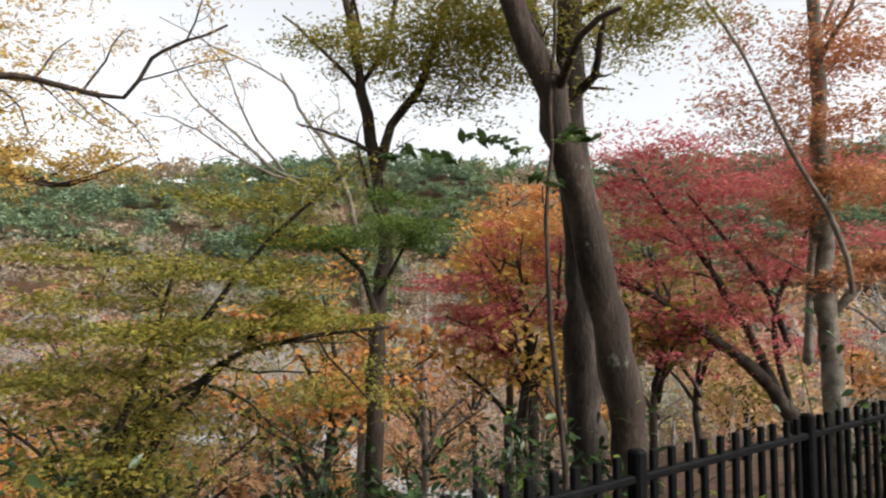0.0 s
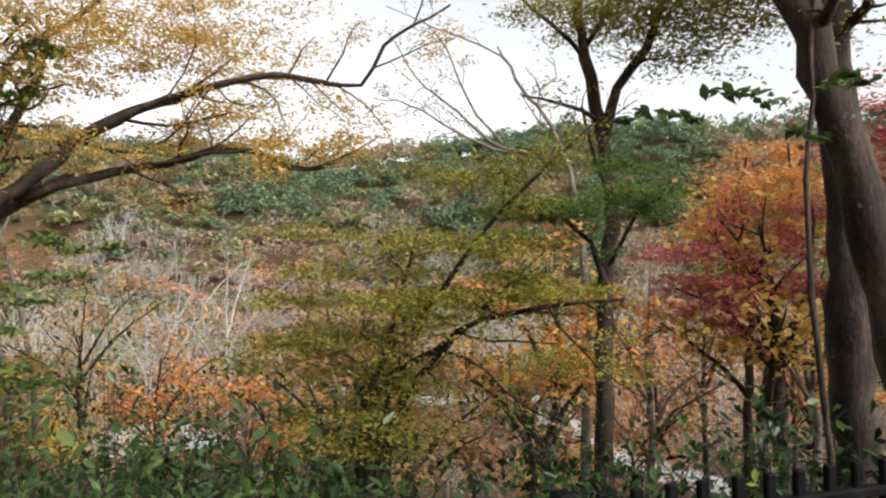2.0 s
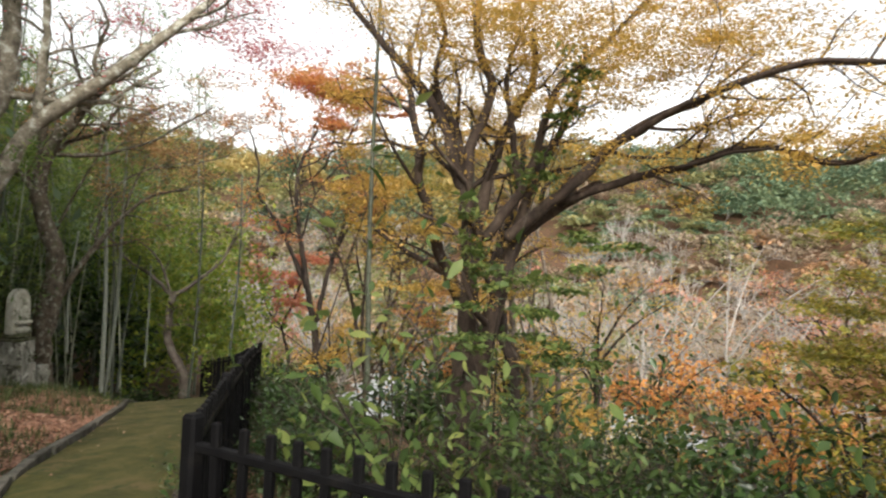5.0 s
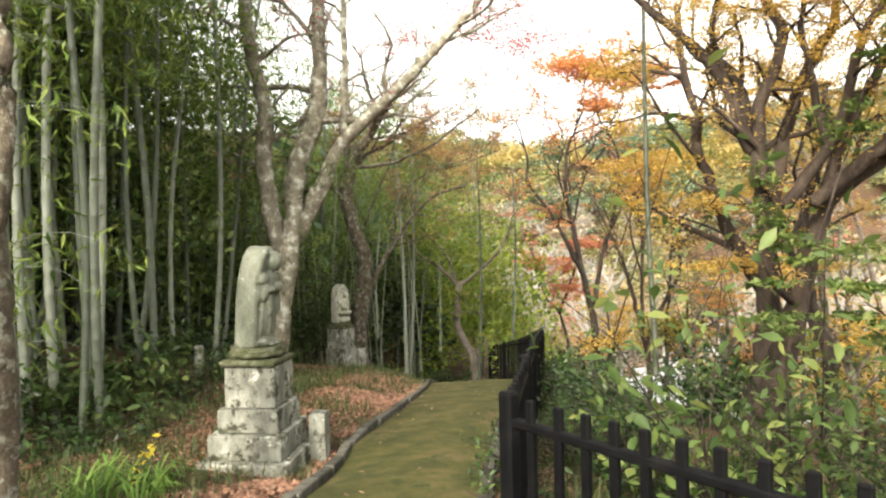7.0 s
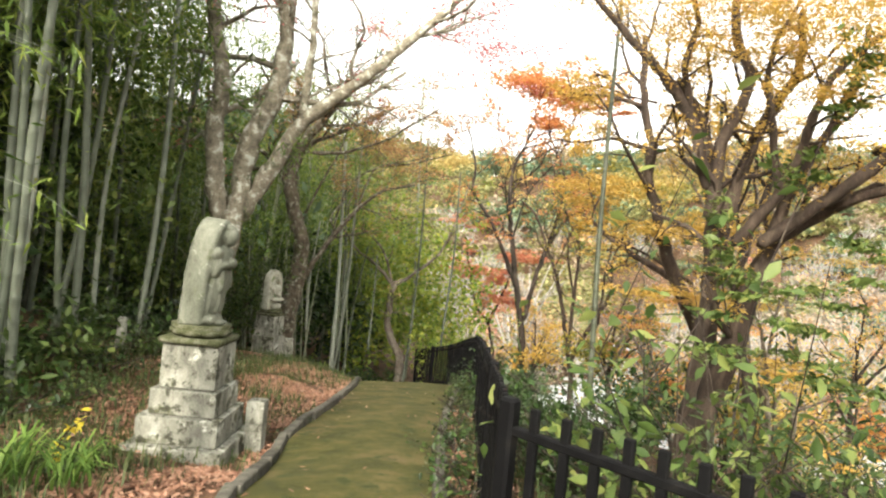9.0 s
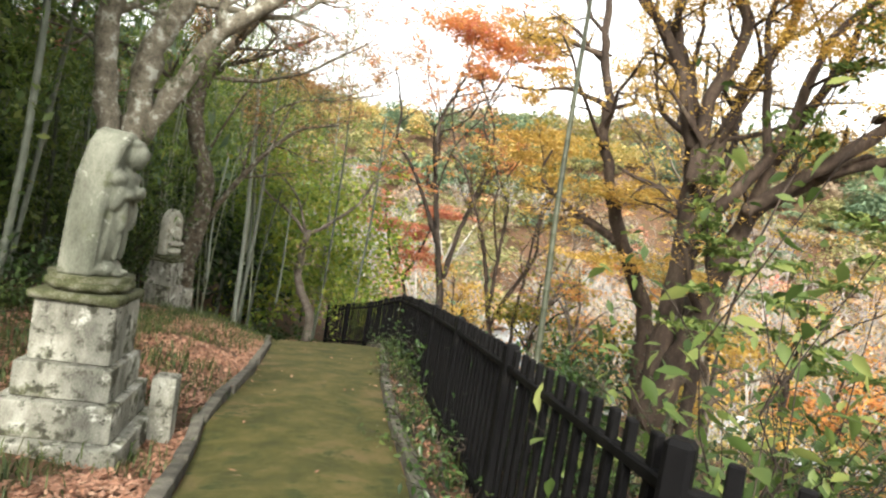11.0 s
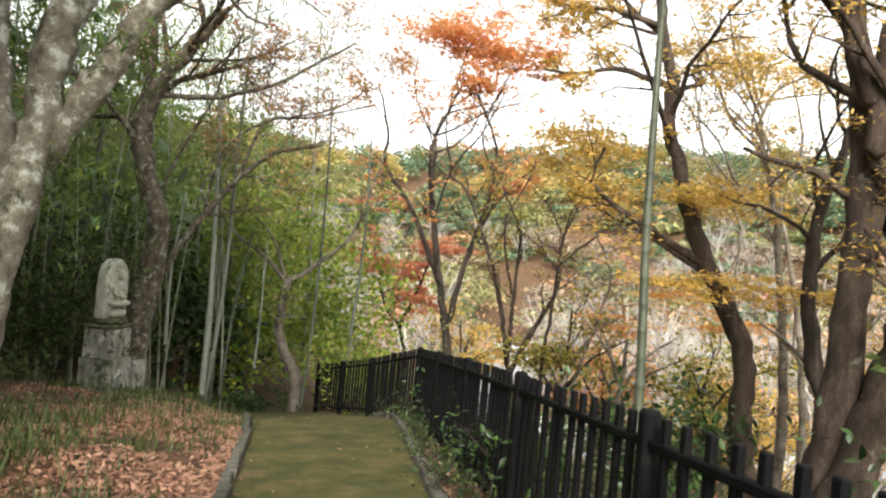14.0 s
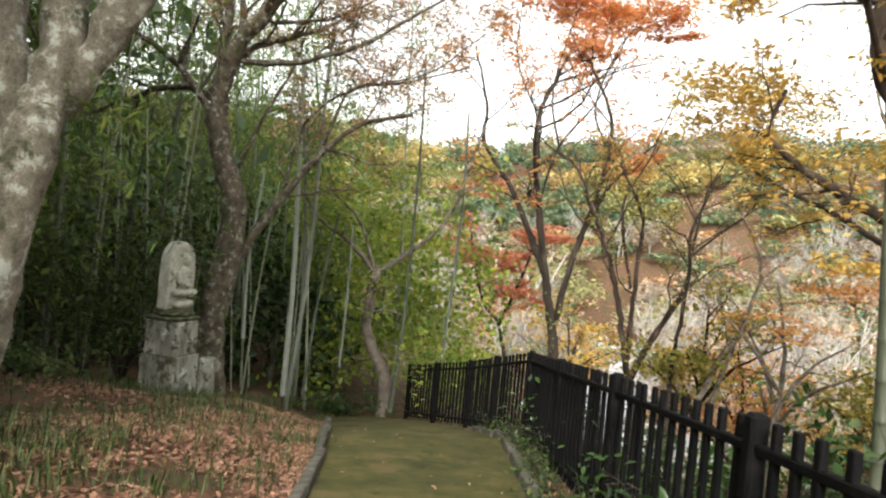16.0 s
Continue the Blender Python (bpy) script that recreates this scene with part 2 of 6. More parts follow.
def mesh_of(name, V, F, mat, smooth=False):
    """One mesh from arrays: V (n,3) and F, a list of (m,k) index arrays."""
    me = bpy.data.meshes.new(name)
    V = np.asarray(V, dtype=np.float32)
    F = [np.asarray(f, dtype=np.int32) for f in F if len(f)]
    me.vertices.add(len(V))
    me.vertices.foreach_set("co", V.ravel())
    loops = np.concatenate([f.ravel() for f in F])
    sizes = np.concatenate([np.full(len(f), f.shape[1], dtype=np.int32) for f in F])
    me.loops.add(len(loops))
    me.loops.foreach_set("vertex_index", loops)
    me.polygons.add(len(sizes))
    me.polygons.foreach_set("loop_start", np.concatenate([[0], np.cumsum(sizes)[:-1]]).astype(np.int32))
    if smooth:
        me.polygons.foreach_set("use_smooth", np.ones(len(sizes), dtype=bool))
    me.update(calc_edges=True)
    me.validate()
    me.materials.append(mat)
    return me


def part(name, bm, material, parent, label=""):
    """Links a bmesh or a mesh as one object under a thing or a part."""
    if isinstance(bm, bmesh.types.BMesh):
        me = bpy.data.meshes.new(name)
        bm.to_mesh(me)
        bm.free()
        me.materials.append(material)
    else:
        me = bm
    ob = new(name, me)
    ob.parent = parent
    if label:
        tagged(ob, label)
    return ob


def thing(name, place, label, category, group="", kind=""):
    ob = new(name)
    ob.location = place
    return tagged(ob, label, category, group, kind)


class Soup:
    """Gathers pieces of geometry for one mesh."""

    def __init__(self):
        self.v, self.f, self.n = [], {}, 0

    def add(self, V, F):
        V, F = np.asarray(V, dtype=float), np.asarray(F, dtype=int)
        self.v.append(V)
        self.f.setdefault(F.shape[1], []).append(F + self.n)
        self.n += len(V)

    def mesh(self, name, mat, origin=(0, 0, 0), smooth=False):
        return mesh_of(name, np.concatenate(self.v) - np.array(origin), [np.concatenate(f) for f in self.f.values()], mat, smooth)


def smooth_line(pts, step):
    """Catmull-Rom through the points, resampled."""
    P = np.asarray(pts, dtype=float)
    if len(P) == 2:
        P = np.array([P[0], (P[0] + P[1]) / 2, P[1]])
    Q = np.vstack([2 * P[0] - P[1], P, 2 * P[-1] - P[-2]])
    out = []
    for i in range(1, len(Q) - 2):
        n = max(1, int(np.linalg.norm(Q[i + 1] - Q[i]) / step))
        for k in range(n):
            t = k / n
            out.append(0.5 * (2 * Q[i] + (Q[i + 1] - Q[i - 1]) * t + (2 * Q[i - 1] - 5 * Q[i] + 4 * Q[i + 1] - Q[i + 2]) * t * t + (3 * Q[i] - Q[i - 1] - 3 * Q[i + 1] + Q[i + 2]) * t ** 3))
    out.append(P[-1])
    return np.array(out)


def tube(line, radii, sides=8, rough=0.0):
    """A tapered, capped tube along a line."""
    line = np.asarray(line, dtype=float)
    n = len(line)
    tan = np.gradient(line, axis=0)
    tan /= np.linalg.norm(tan, axis=1)[:, None] + 1e-9
    up = np.array([0.0, 0.0, 1.0]) if abs(tan[0, 2]) < 0.9 else np.array([1.0, 0, 0])
    a = np.cross(tan, up)
    a /= np.linalg.norm(a, axis=1)[:, None] + 1e-9
    b = np.cross(tan, a)
    th = np.linspace(0, 2 * np.pi, sides, endpoint=False)
    rr = np.asarray(radii)[:, None] * (1 + rough * rng.standard_normal((n, sides)))
    V = line[:, None, :] + rr[:, :, None] * (np.cos(th)[None, :, None] * a[:, None, :] + np.sin(th)[None, :, None] * b[:, None, :])
    i, j = np.meshgrid(np.arange(n - 1), np.arange(sides), indexing="ij")
    j2 = (j + 1) % sides
    F = np.stack([i * sides + j, i * sides + j2, (i + 1) * sides + j2, (i + 1) * sides + j], axis=-1).reshape(-1, 4)
    V = np.vstack([V.reshape(-1, 3), line[-1] + tan[-1] * radii[-1], line[0] - tan[0] * radii[0]])
    last = (n - 1) * sides
    caps = np.array([[last + k, last + (k + 1) % sides, n * sides, n * sides] for k in range(sides)] + [[(k + 1) % sides, k, n * sides + 1, n * sides + 1] for k in range(sides)])
    return V, np.vstack([F, caps])[:, :4]


def add_tube(soup, line, radii, sides=8, rough=0.0):
    V, F = tube(line, radii, sides, rough)
    quads = F[F[:, 2] != F[:, 3]]
    tris = F[F[:, 2] == F[:, 3]][:, :3]
    n0 = soup.n
    soup.add(V, quads)
    soup.f.setdefault(3, []).append(tris + n0)


def star(lobes):
    pts = [(0, 0, 0)]
    for k in range(2 * lobes + 1):
        a = radians(-150 + 300 * k / (2 * lobes))
        r = (0.32 if k % 2 == 0 else 0.62 + 0.38 * math.cos(a * 0.8))
        pts.append((r * math.sin(a), r * math.cos(a), -0.18 * r * r + (0.05 if k % 2 else 0)))
    return np.array(pts), np.array([(0, k, k + 1) for k in range(1, 2 * lobes + 1)])


LEAF = {
    "maple": star(3),
    "small_maple": star(2),
    "oval": (np.array([(0, -0.5, 0.0), (0.24, -0.12, 0.06), (0.2, 0.2, 0.05), (0, 0.62, -0.08), (-0.2, 0.2, 0.05), (-0.24, -0.12, 0.06), (0, 0.05, -0.02)]), np.array([(0, 1, 6), (1, 2, 6), (2, 3, 6), (3, 4, 6), (4, 5, 6), (5, 0, 6)])),
    "diamond": (np.array([(0, -0.5, 0), (0.3, 0.0, 0.08), (0, 0.55, -0.04), (-0.3, 0.0, 0.08)]), np.array([(0, 1, 2), (0, 2, 3)])),
    "blade": (np.array([(0, -0.5, 0), (0.1, -0.1, 0.02), (0.0, 0.6, -0.12), (-0.1, -0.1, 0.02)]), np.array([(0, 1, 2), (0, 2, 3)])),
}


def leaves(soup, places, size, shape="maple", tilt=35.0, droop=0.0, vary=0.35):
    """Scatters single leaves at the places, mostly level, tilted at random by up to about tilt degrees."""
    P = np.asarray(places, dtype=float)
    n = len(P)
    if n == 0:
        return
    T, F = LEAF[shape]
    s = size * (1 + vary * rng.uniform(-1, 1, n))
    yaw = rng.uniform(0, 2 * np.pi, n)
    ax = np.radians(rng.normal(-droop, tilt, n))
    ay = np.radians(rng.normal(0, tilt * 0.7, n))
    c, d = np.cos, np.sin
    X = np.stack([c(yaw) * c(ay), d(yaw) * c(ay), -d(ay)], 1)
    Y0 = np.stack([-d(yaw), c(yaw), np.zeros(n)], 1)
    Z0 = np.cross(X, Y0)
    Y = Y0 * c(ax)[:, None] + Z0 * d(ax)[:, None]
    Z = np.cross(X, Y)
    V = P[:, None, :] + s[:, None, None] * (T[None, :, 0:1] * X[:, None, :] + T[None, :, 1:2] * Y[:, None, :] + T[None, :, 2:3] * Z[:, None, :])
    Fa = (F[None] + (np.arange(n) * len(T))[:, None, None]).reshape(-1, F.shape[1])
    soup.add(V.reshape(-1, 3), Fa)


def puff(centre, r, n, flat=0.35, layers=0):
    """Points in an uneven flattened cloud, gathered in sprays."""
    k = max(4, n // 55)
    hubs = rng.normal(0, 0.5, (k, 3)) * np.array([r, r, r * flat])
    hub = hubs[rng.integers(0, k, n)]
    return np.array(centre) + hub + rng.normal(0, 1, (n, 3)) * np.array([r * 0.21, r * 0.21, r * 0.035])


def branch_out(wood, tips, line, radius, level, spread=0.9, up=0.15, count=5, length=0.45, start=0.3, crook=0.10):
    """Side branches from a line, recursing; gathers the points along the thin ends."""
    total = np.linalg.norm(np.diff(line, axis=0), axis=1).sum()
    for k in range(count):
        f = start + (1 - start) * (k + rng.uniform(0.2, 0.9)) / count
        i = min(len(line) - 2, int(f * (len(line) - 1)))
        tan = line[i + 1] - line[i]
        tan /= np.linalg.norm(tan) + 1e-9
        side = rng.normal(0, 1, 3)
        side -= tan * side.dot(tan)
        side /= np.linalg.norm(side) + 1e-9
        way = tan * 0.7 + side * spread + np.array([0, 0, up])
        way /= np.linalg.norm(way)
        L = total * length * rng.uniform(0.6, 1.2) * (1.15 - 0.5 * f)
        n = 5 if level > 0 else 3
        pts = [line[i]]
        for q in range(n):
            way = way + rng.normal(0, crook * 2.4, 3) + np.array([0, 0, up * 0.25])
            way /= np.linalg.norm(way)
            pts.append(pts[-1] + way * L / n)
        pts = np.array(pts)
        r0 = max(0.004, radius * (0.5 if level > 0 else 0.42) * (1.1 - 0.5 * f))
        add_tube(wood, pts, np.linspace(r0, max(0.0025, r0 * 0.35), len(pts)), 5 if r0 > 0.018 else 4 if level else 3)
        if level > 0:
            branch_out(wood, tips, pts, r0, level - 1, spread, up, max(3, count - 1), length * 1.05, 0.25, crook)
        else:
            tips.extend(pts[1:])
        tips.append(pts[-1])


def tree(name, limbs, bark, label, crown=None, leaf=0.07, shape="maple", per_tip=3, sprays=(), spray_leaf=None, level=1, count=5, length=0.4, up=0.12, spread=0.9, tipflat=0.4, jitter=0.12, sflat=0.3, rooted=True, group="", category="tree", keep=1.0, start=0.3, sides=10):
    """A tree from a few limb lines (points, base radius, tip radius): trunk, limbs, fine branches and a crown of single leaves.
    sprays: (centre, radius, leaf count) of foliage gathered beyond the ends."""
    foot = limbs[0][0][0]
    floor = float(land(foot[0], foot[1])) - 0.2
    if rooted and foot[2] > floor:
        limbs = [([(foot[0], foot[1], floor)] + list(limbs[0][0]), limbs[0][1] * 1.15, limbs[0][2])] + list(limbs[1:])
    base = np.array(limbs[0][0][0])
    t = thing(name, tuple(base), label, category, group)
    wood, tips = Soup(), []
    for k, (pts, r0, r1) in enumerate(limbs):
        line = smooth_line(pts, 0.18 if r0 > 0.05 else 0.25)
        line[1:-1] += rng.normal(0, 0.008 + r0 * 0.035, (len(line) - 2, 3))
        rad = np.linspace(r0, r1, len(line)) * (1 + 0.06 * rng.standard_normal(len(line)))
        if k == 0:
            rad[:3] *= np.array([1.35, 1.15, 1.05])[:len(rad[:3])]
        s = Soup()
        add_tube(s, line, rad, sides if r0 > 0.05 else 6, 0.045)
        part("trunk" if k == 0 else "limb", s.mesh(name + "_limb", bark, base, True), None, t)
        if count:
            branch_out(wood, tips, line, (r0 + r1) * 0.5, level, spread, up, count, length, start if k else 0.6)
    if wood.n:
        tagged(part("branchwork", wood.mesh(name + "_branches", bark, base, True), None, t), kind="stuff")
    tips = np.array(tips) if tips else np.zeros((0, 3))
    if crown:
        s = Soup()
        fine = 1.0
        if shape in ("maple", "small_maple"):
            leaf, spray_leaf, shape, fine = leaf * 0.64, (spray_leaf or leaf) * 0.64, "small_maple", 2.7
        if per_tip and len(tips):
            sel = tips[rng.random(len(tips)) < keep]
            P = np.repeat(sel, max(1, round(per_tip * fine)), axis=0)
            P = P + rng.normal(0, jitter, P.shape) * np.array([1, 1, tipflat])
            leaves(s, P, leaf, shape)
        for c, r, n in sprays:
            leaves(s, puff(c, r, int(n * fine), sflat), spray_leaf or leaf, shape, tilt=32)
        if s.n:
            tagged(part("crown", s.mesh(name + "_crown", crown, base), None, t), kind="stuff")
    return t


# ---- the lie of the land ----
GX = np.array([-400, -60, -27, -22, -19, -15.7, -10.5, -7.3, -4.8, -2.1, 0, 4, 400.0])
GZ = np.array([-6, -5.5, -4.2, -3.5, -2.8, -2.0, -1.27, -0.88, -0.6, -0.32, 0, 0.1, 0.3])
LX = np.array([-400, -19.5, -17, -14, -10.5, -8, -6.5, -5.2, 400.0])
LY = np.array([1.4, 1.35, 1.05, 0.62, -0.05, -0.7, -0.9, -1.12, -1.6])
RX = np.array([-400, -22, -18.5, -15.6, -10.3, -9, -7.75, -6.4, -3.6, 400.0])
RY = np.array([3.2, 3.2, 3.5, 3.2, 1.6, 1.25, 0.93, 0.62, -0.05, -0.05])
FENCE_LINE = ((-21.6, 3.3), (-18.6, 3.72), (-15.6, 3.58), (-3.52, 0.28), (5.6, 6.75))
FX = np.array([-400, -21.6, -18.6, -15.6, -3.52, 5.6, 400.0])
FY = np.array([3.3, 3.3, 3.72, 3.58, 0.28, 6.75, 200.0])


def wave(x, y, k, seed):
    return np.sin(x * k + seed) * np.cos(y * k * 1.13 + seed * 1.7) + 0.5 * np.sin((x + y) * k * 1.9 + seed * 2.3)


def smoothstep(a, b, v):
    t = np.clip((v - a) / (b - a), 0, 1)
    return t * t * (3 - 2 * t)


def land(x, y):
    x, y = np.asarray(x, dtype=float), np.asarray(y, dtype=float)
    g = np.interp(x, GX, GZ)
    yf, yl = np.interp(x, FX, FY), np.interp(x, LX, LY)
    d = (y - yf) * np.where(x > -3.5, 0.82, 0.96)
    g = g - np.where(x > -3.5, smoothstep(-2.6, 0.0, d) * np.interp(x, [-3.5, -2, 0, 4], [0.0, 0.2, 0.46, 0.56]), 0)
    dd = np.clip(d - 0.3, 0, None)
    drop = 0.3 * np.minimum(dd, 6) + 0.42 * np.clip(dd - 6, 0, 14) + 0.15 * np.clip(dd - 20, 0, 30)
    z = np.where(dd > 0, np.maximum(g - drop, -9.6), g)
    e = np.clip(yl - y, 0, None)
    bank = smoothstep(0.0, 1.6, e) * 0.38 + smoothstep(1.2, 6, e) * 0.5 + 0.1 * np.clip(e - 5, 0, 40)
    z = z + bank * (0.2 * smoothstep(0.5, -5, x) + 0.8 * smoothstep(-8.0, -11.5, x))
    z = z - 0.16 * np.exp(-((x + 7.25) ** 2 + (y + 1.45) ** 2) / 0.9)
    r = np.hypot(x, y)
    ang = np.degrees(np.arctan2(-x, y))
    top = np.interp(ang, [-180, -60, -30, -8, 10, 30, 60, 75, 95, 180], [30, 45, 48, 48, 50, 48, 44, 37, 40, 30])
    hill = smoothstep(75, 225, r) * top + 0.05 * np.clip(r - 225, 0, 400)
    z = z + hill * (1 + 0.09 * wave(x, y, 0.021, 1.0)) + smoothstep(80, 140, r) * (2.2 * wave(x, y, 0.045, 2.0))
    z = z + 0.03 * wave(x, y, 2.1, 0.4) * smoothstep(0.2, 1.0, e + dd) + 0.25 * wave(x, y, 0.35, 3.0) * smoothstep(2, 8, e + dd)
    return z


def axis_steps():
    a = np.concatenate([np.arange(-30, 12, 0.4)])
    out_n = -30 - np.cumsum(np.geomspace(0.6, 60, 42))
    out_p = 12 + np.cumsum(np.geomspace(0.6, 60, 42))
    return np.concatenate([out_n[::-1], a, out_p])


def build_ground():
    xs, ys = axis_steps(), axis_steps()
    X, Y = np.meshgrid(xs, ys, indexing="ij")
    V = np.stack([X, Y, land(X, Y)], -1).reshape(-1, 3)
    n = len(ys)
    i, j = np.meshgrid(np.arange(len(xs) - 1), np.arange(n - 1), indexing="ij")
    F = np.stack([i * n + j, (i + 1) * n + j, (i + 1) * n + j + 1, i * n + j + 1], -1).reshape(-1, 4)
    ob = new("ground", mesh_of("ground", V, [F], M_SOIL, True))
    tagged(ob, "dark soil covered with fallen leaves, sloping to the valley", "ground", kind="structure")


def build_path():
    xs = np.arange(-21.5, 3.01, 0.25)
    V, F = [], []
    m = 9
    for x in xs:
        a, b = np.interp(x, LX, LY), np.interp(x, RX, RY)
        if x > -3.4:
            b = -0.05 + (x + 3.4) * 0.66
        for k in range(m):
            y = a + (b - a) * k / (m - 1)
            V.append((x, y, float(land(x, y)) + 0.02 + 0.02 * math.sin(math.pi * k / (m - 1)) + 0.008 * float(wave(x, y, 3.0, 1.0))))
    for i in range(len(xs) - 1):
        for k in range(m - 1):
            F.append((i * m + k, (i + 1) * m + k, (i + 1) * m + k + 1, i * m + k + 1))
    ob = new("path", mesh_of("path", V, [F], M_MOSS, True))
    tagged(ob, "moss-grown earth footpath sloping gently down", "path", kind="structure")


def worn_block(sx, sy, sz, bevel, seed, bumpy=0.006):
    """A block with worn bevelled edges, standing on z = 0."""
    bm = bmesh.new()
    bmesh.ops.create_cube(bm, size=1)
    bmesh.ops.scale(bm, vec=(sx, sy, sz), verts=bm.verts)
    bmesh.ops.translate(bm, vec=(0, 0, sz / 2), verts=bm.verts)
    bmesh.ops.bevel(bm, geom=bm.edges[:], offset=bevel, segments=2, affect="EDGES", profile=0.6)
    for v in bm.verts:
        q = noise.noise_vector(v.co * 9 + Vector((seed, seed * 2, 0)))
        v.co += Vector((q.x, q.y, q.z * 0.4)) * bumpy
    return bm


def as_mesh(name, bm, mat):
    me = bpy.data.meshes.new(name)
    bm.to_mesh(me)
    bm.free()
    me.materials.append(mat)
    return me


def build_kerbs():
    kinds = [as_mesh("kerb_block", worn_block(0.52 + 0.06 * k, 0.11, 0.19, 0.025, k, 0.015), M_KERB) for k in range(4)]
    for name, AX, AY, x0, x1, off, lab in (("kerb_1", LX, LY, -19.0, -4.0, -0.07, "row of rough grey kerb stones beside the leafy bank"), ("kerb_2", RX, RY, -17.0, -3.4, 0.07, "row of rough grey kerb stones along the fence side")):
        run = tagged(new(name), lab, "kerb", kind="structure")
        x = x0
        k = 0
        while x < x1:
            y = float(np.interp(x, AX, AY)) + off
            y2 = float(np.interp(x + 0.5, AX, AY)) + off
            b = new("kerb_stone", kinds[k % 4])
            b.parent = run
            slope = math.atan2(float(land(x + 0.5, y2)) - float(land(x, y)), 0.5)
            b.matrix_local = Matrix.Translation((x, y, float(land(x, y)) - 0.09 + random.uniform(-0.01, 0.015))) @ Euler((random.uniform(-0.05, 0.05), -slope, math.atan2(y2 - y, 0.5) + random.uniform(-0.03, 0.03))).to_matrix().to_4x4()
            x += 0.6 * math.cos(math.atan2(y2 - y, 0.5))
            k += 1


# ---- the fence ----
def box_between(a, b, w, h):
    """A bevelled bar from a to b, w wide and h high."""
    a, b = Vector(a), Vector(b)
    bm = bmesh.new()
    bmesh.ops.create_cube(bm, size=1)
    bmesh.ops.scale(bm, vec=((b - a).length, w, h), verts=bm.verts)
    bmesh.ops.bevel(bm, geom=bm.edges[:], offset=min(w, h) * 0.18, segments=1, affect="EDGES")
    bmesh.ops.transform(bm, matrix=Matrix.Translation((a + b) / 2) @ (b - a).to_track_quat("X", "Z").to_matrix().to_4x4(), verts=bm.verts)
    return bm


def lift(x):
    """How much taller the fence stands towards the far bend."""
    return float(np.interp(x, [-21.6, -15.6, -3.52, 5.6], [0.16, 0.16, 0.03, 0.05]))


def build_fence():
    picket = as_mesh("picket", box_between((0, 0, 0), (0, 0, 1.03), 0.034, 0.046), M_IRON)
    post = as_mesh("post", box_between((0, 0, 0), (0, 0, 1.16), 0.085, 0.085), M_IRON)
    runs = [(FENCE_LINE[0], FENCE_LINE[1]), (FENCE_LINE[1], FENCE_LINE[2]), (FENCE_LINE[2], FENCE_LINE[3]), (FENCE_LINE[3], FENCE_LINE[4])]
    for (xa, ya), (xb, yb) in runs:
        base = (xa, ya, float(land(xa, ya)))
        f = thing("fence", base, "black painted metal picket fence along the path edge", "fence", "fence runs")
        long = math.hypot(xb - xa, yb - ya)
        turn = math.atan2(yb - ya, xb - xa)
        bays = max(1, round(long / 1.95))

        def foot(s):
            x, y = xa + (xb - xa) * s, ya + (yb - ya) * s
            return Vector((x, y, float(land(x, y)) + 0.0))
        for k in range(bays):
            p, q = foot(k / bays), foot((k + 1) / bays)
            up, uq = lift(p.x), lift(q.x)
            for h, g in ((0.96, 1.0), (0.16, 0.0)):
                part("rail", box_between(p + Vector((0, 0, h + up * g)) - Vector(base), q + Vector((0, 0, h + uq * g)) - Vector(base), 0.05, 0.045), M_IRON, f)
            n = round((q - p).length / 0.16)
            for j in range(1, n):
                o = new("picket", picket)
                o.parent = f
                at = p.lerp(q, j / n) - Vector(base)
                o.matrix_local = Matrix.Translation(at + Vector((0, 0, 0.06))) @ Euler((random.uniform(-0.008, 0.008), random.uniform(-0.008, 0.008), turn)).to_matrix().to_4x4() @ Matrix.Diagonal((1, 1, 1 + (up + (uq - up) * j / n) / 1.03, 1))
            ends = [p]
            if (xb, yb) in (FENCE_LINE[4],) and k == bays - 1:
                ends.append(q)
            for e in ends:
                o = new("post", post)
                o.parent = f
                o.matrix_local = Matrix.Translation(e - Vector(base) - Vector((0, 0, 0.05))) @ Euler((0, 0, turn)).to_matrix().to_4x4() @ Matrix.Diagonal((1, 1, 1 + lift(e.x) / 1.16, 1))


# ---- stone figures ----
def arch_slab(w, d, h, seed):
    """A stone slab with a rounded top."""
    bm = bmesh.new()
    outline = [(-w / 2, 0), (w / 2, 0), (w / 2 * 1.02, h * 0.45)]
    for k in range(9):
        a = math.pi * k / 8
        outline.append((w / 2 * math.cos(a) * (0.98 if k < 4 else 0.98), h * 0.68 + (h * 0.32) * math.sin(a)))
    outline.append((-w / 2 * 1.02, h * 0.45))
    f = bm.faces.new([bm.verts.new((x, -d / 2, z)) for x, z in outline])
    ex = bmesh.ops.extrude_face_region(bm, geom=[f])
    bmesh.ops.translate(bm, vec=(0, d, 0), verts=[v for v in ex["geom"] if isinstance(v, bmesh.types.BMVert)])
    bmesh.ops.recalc_face_normals(bm, faces=bm.faces[:])
    bmesh.ops.bevel(bm, geom=bm.edges[:], offset=0.02, segments=2, affect="EDGES")
    return bm


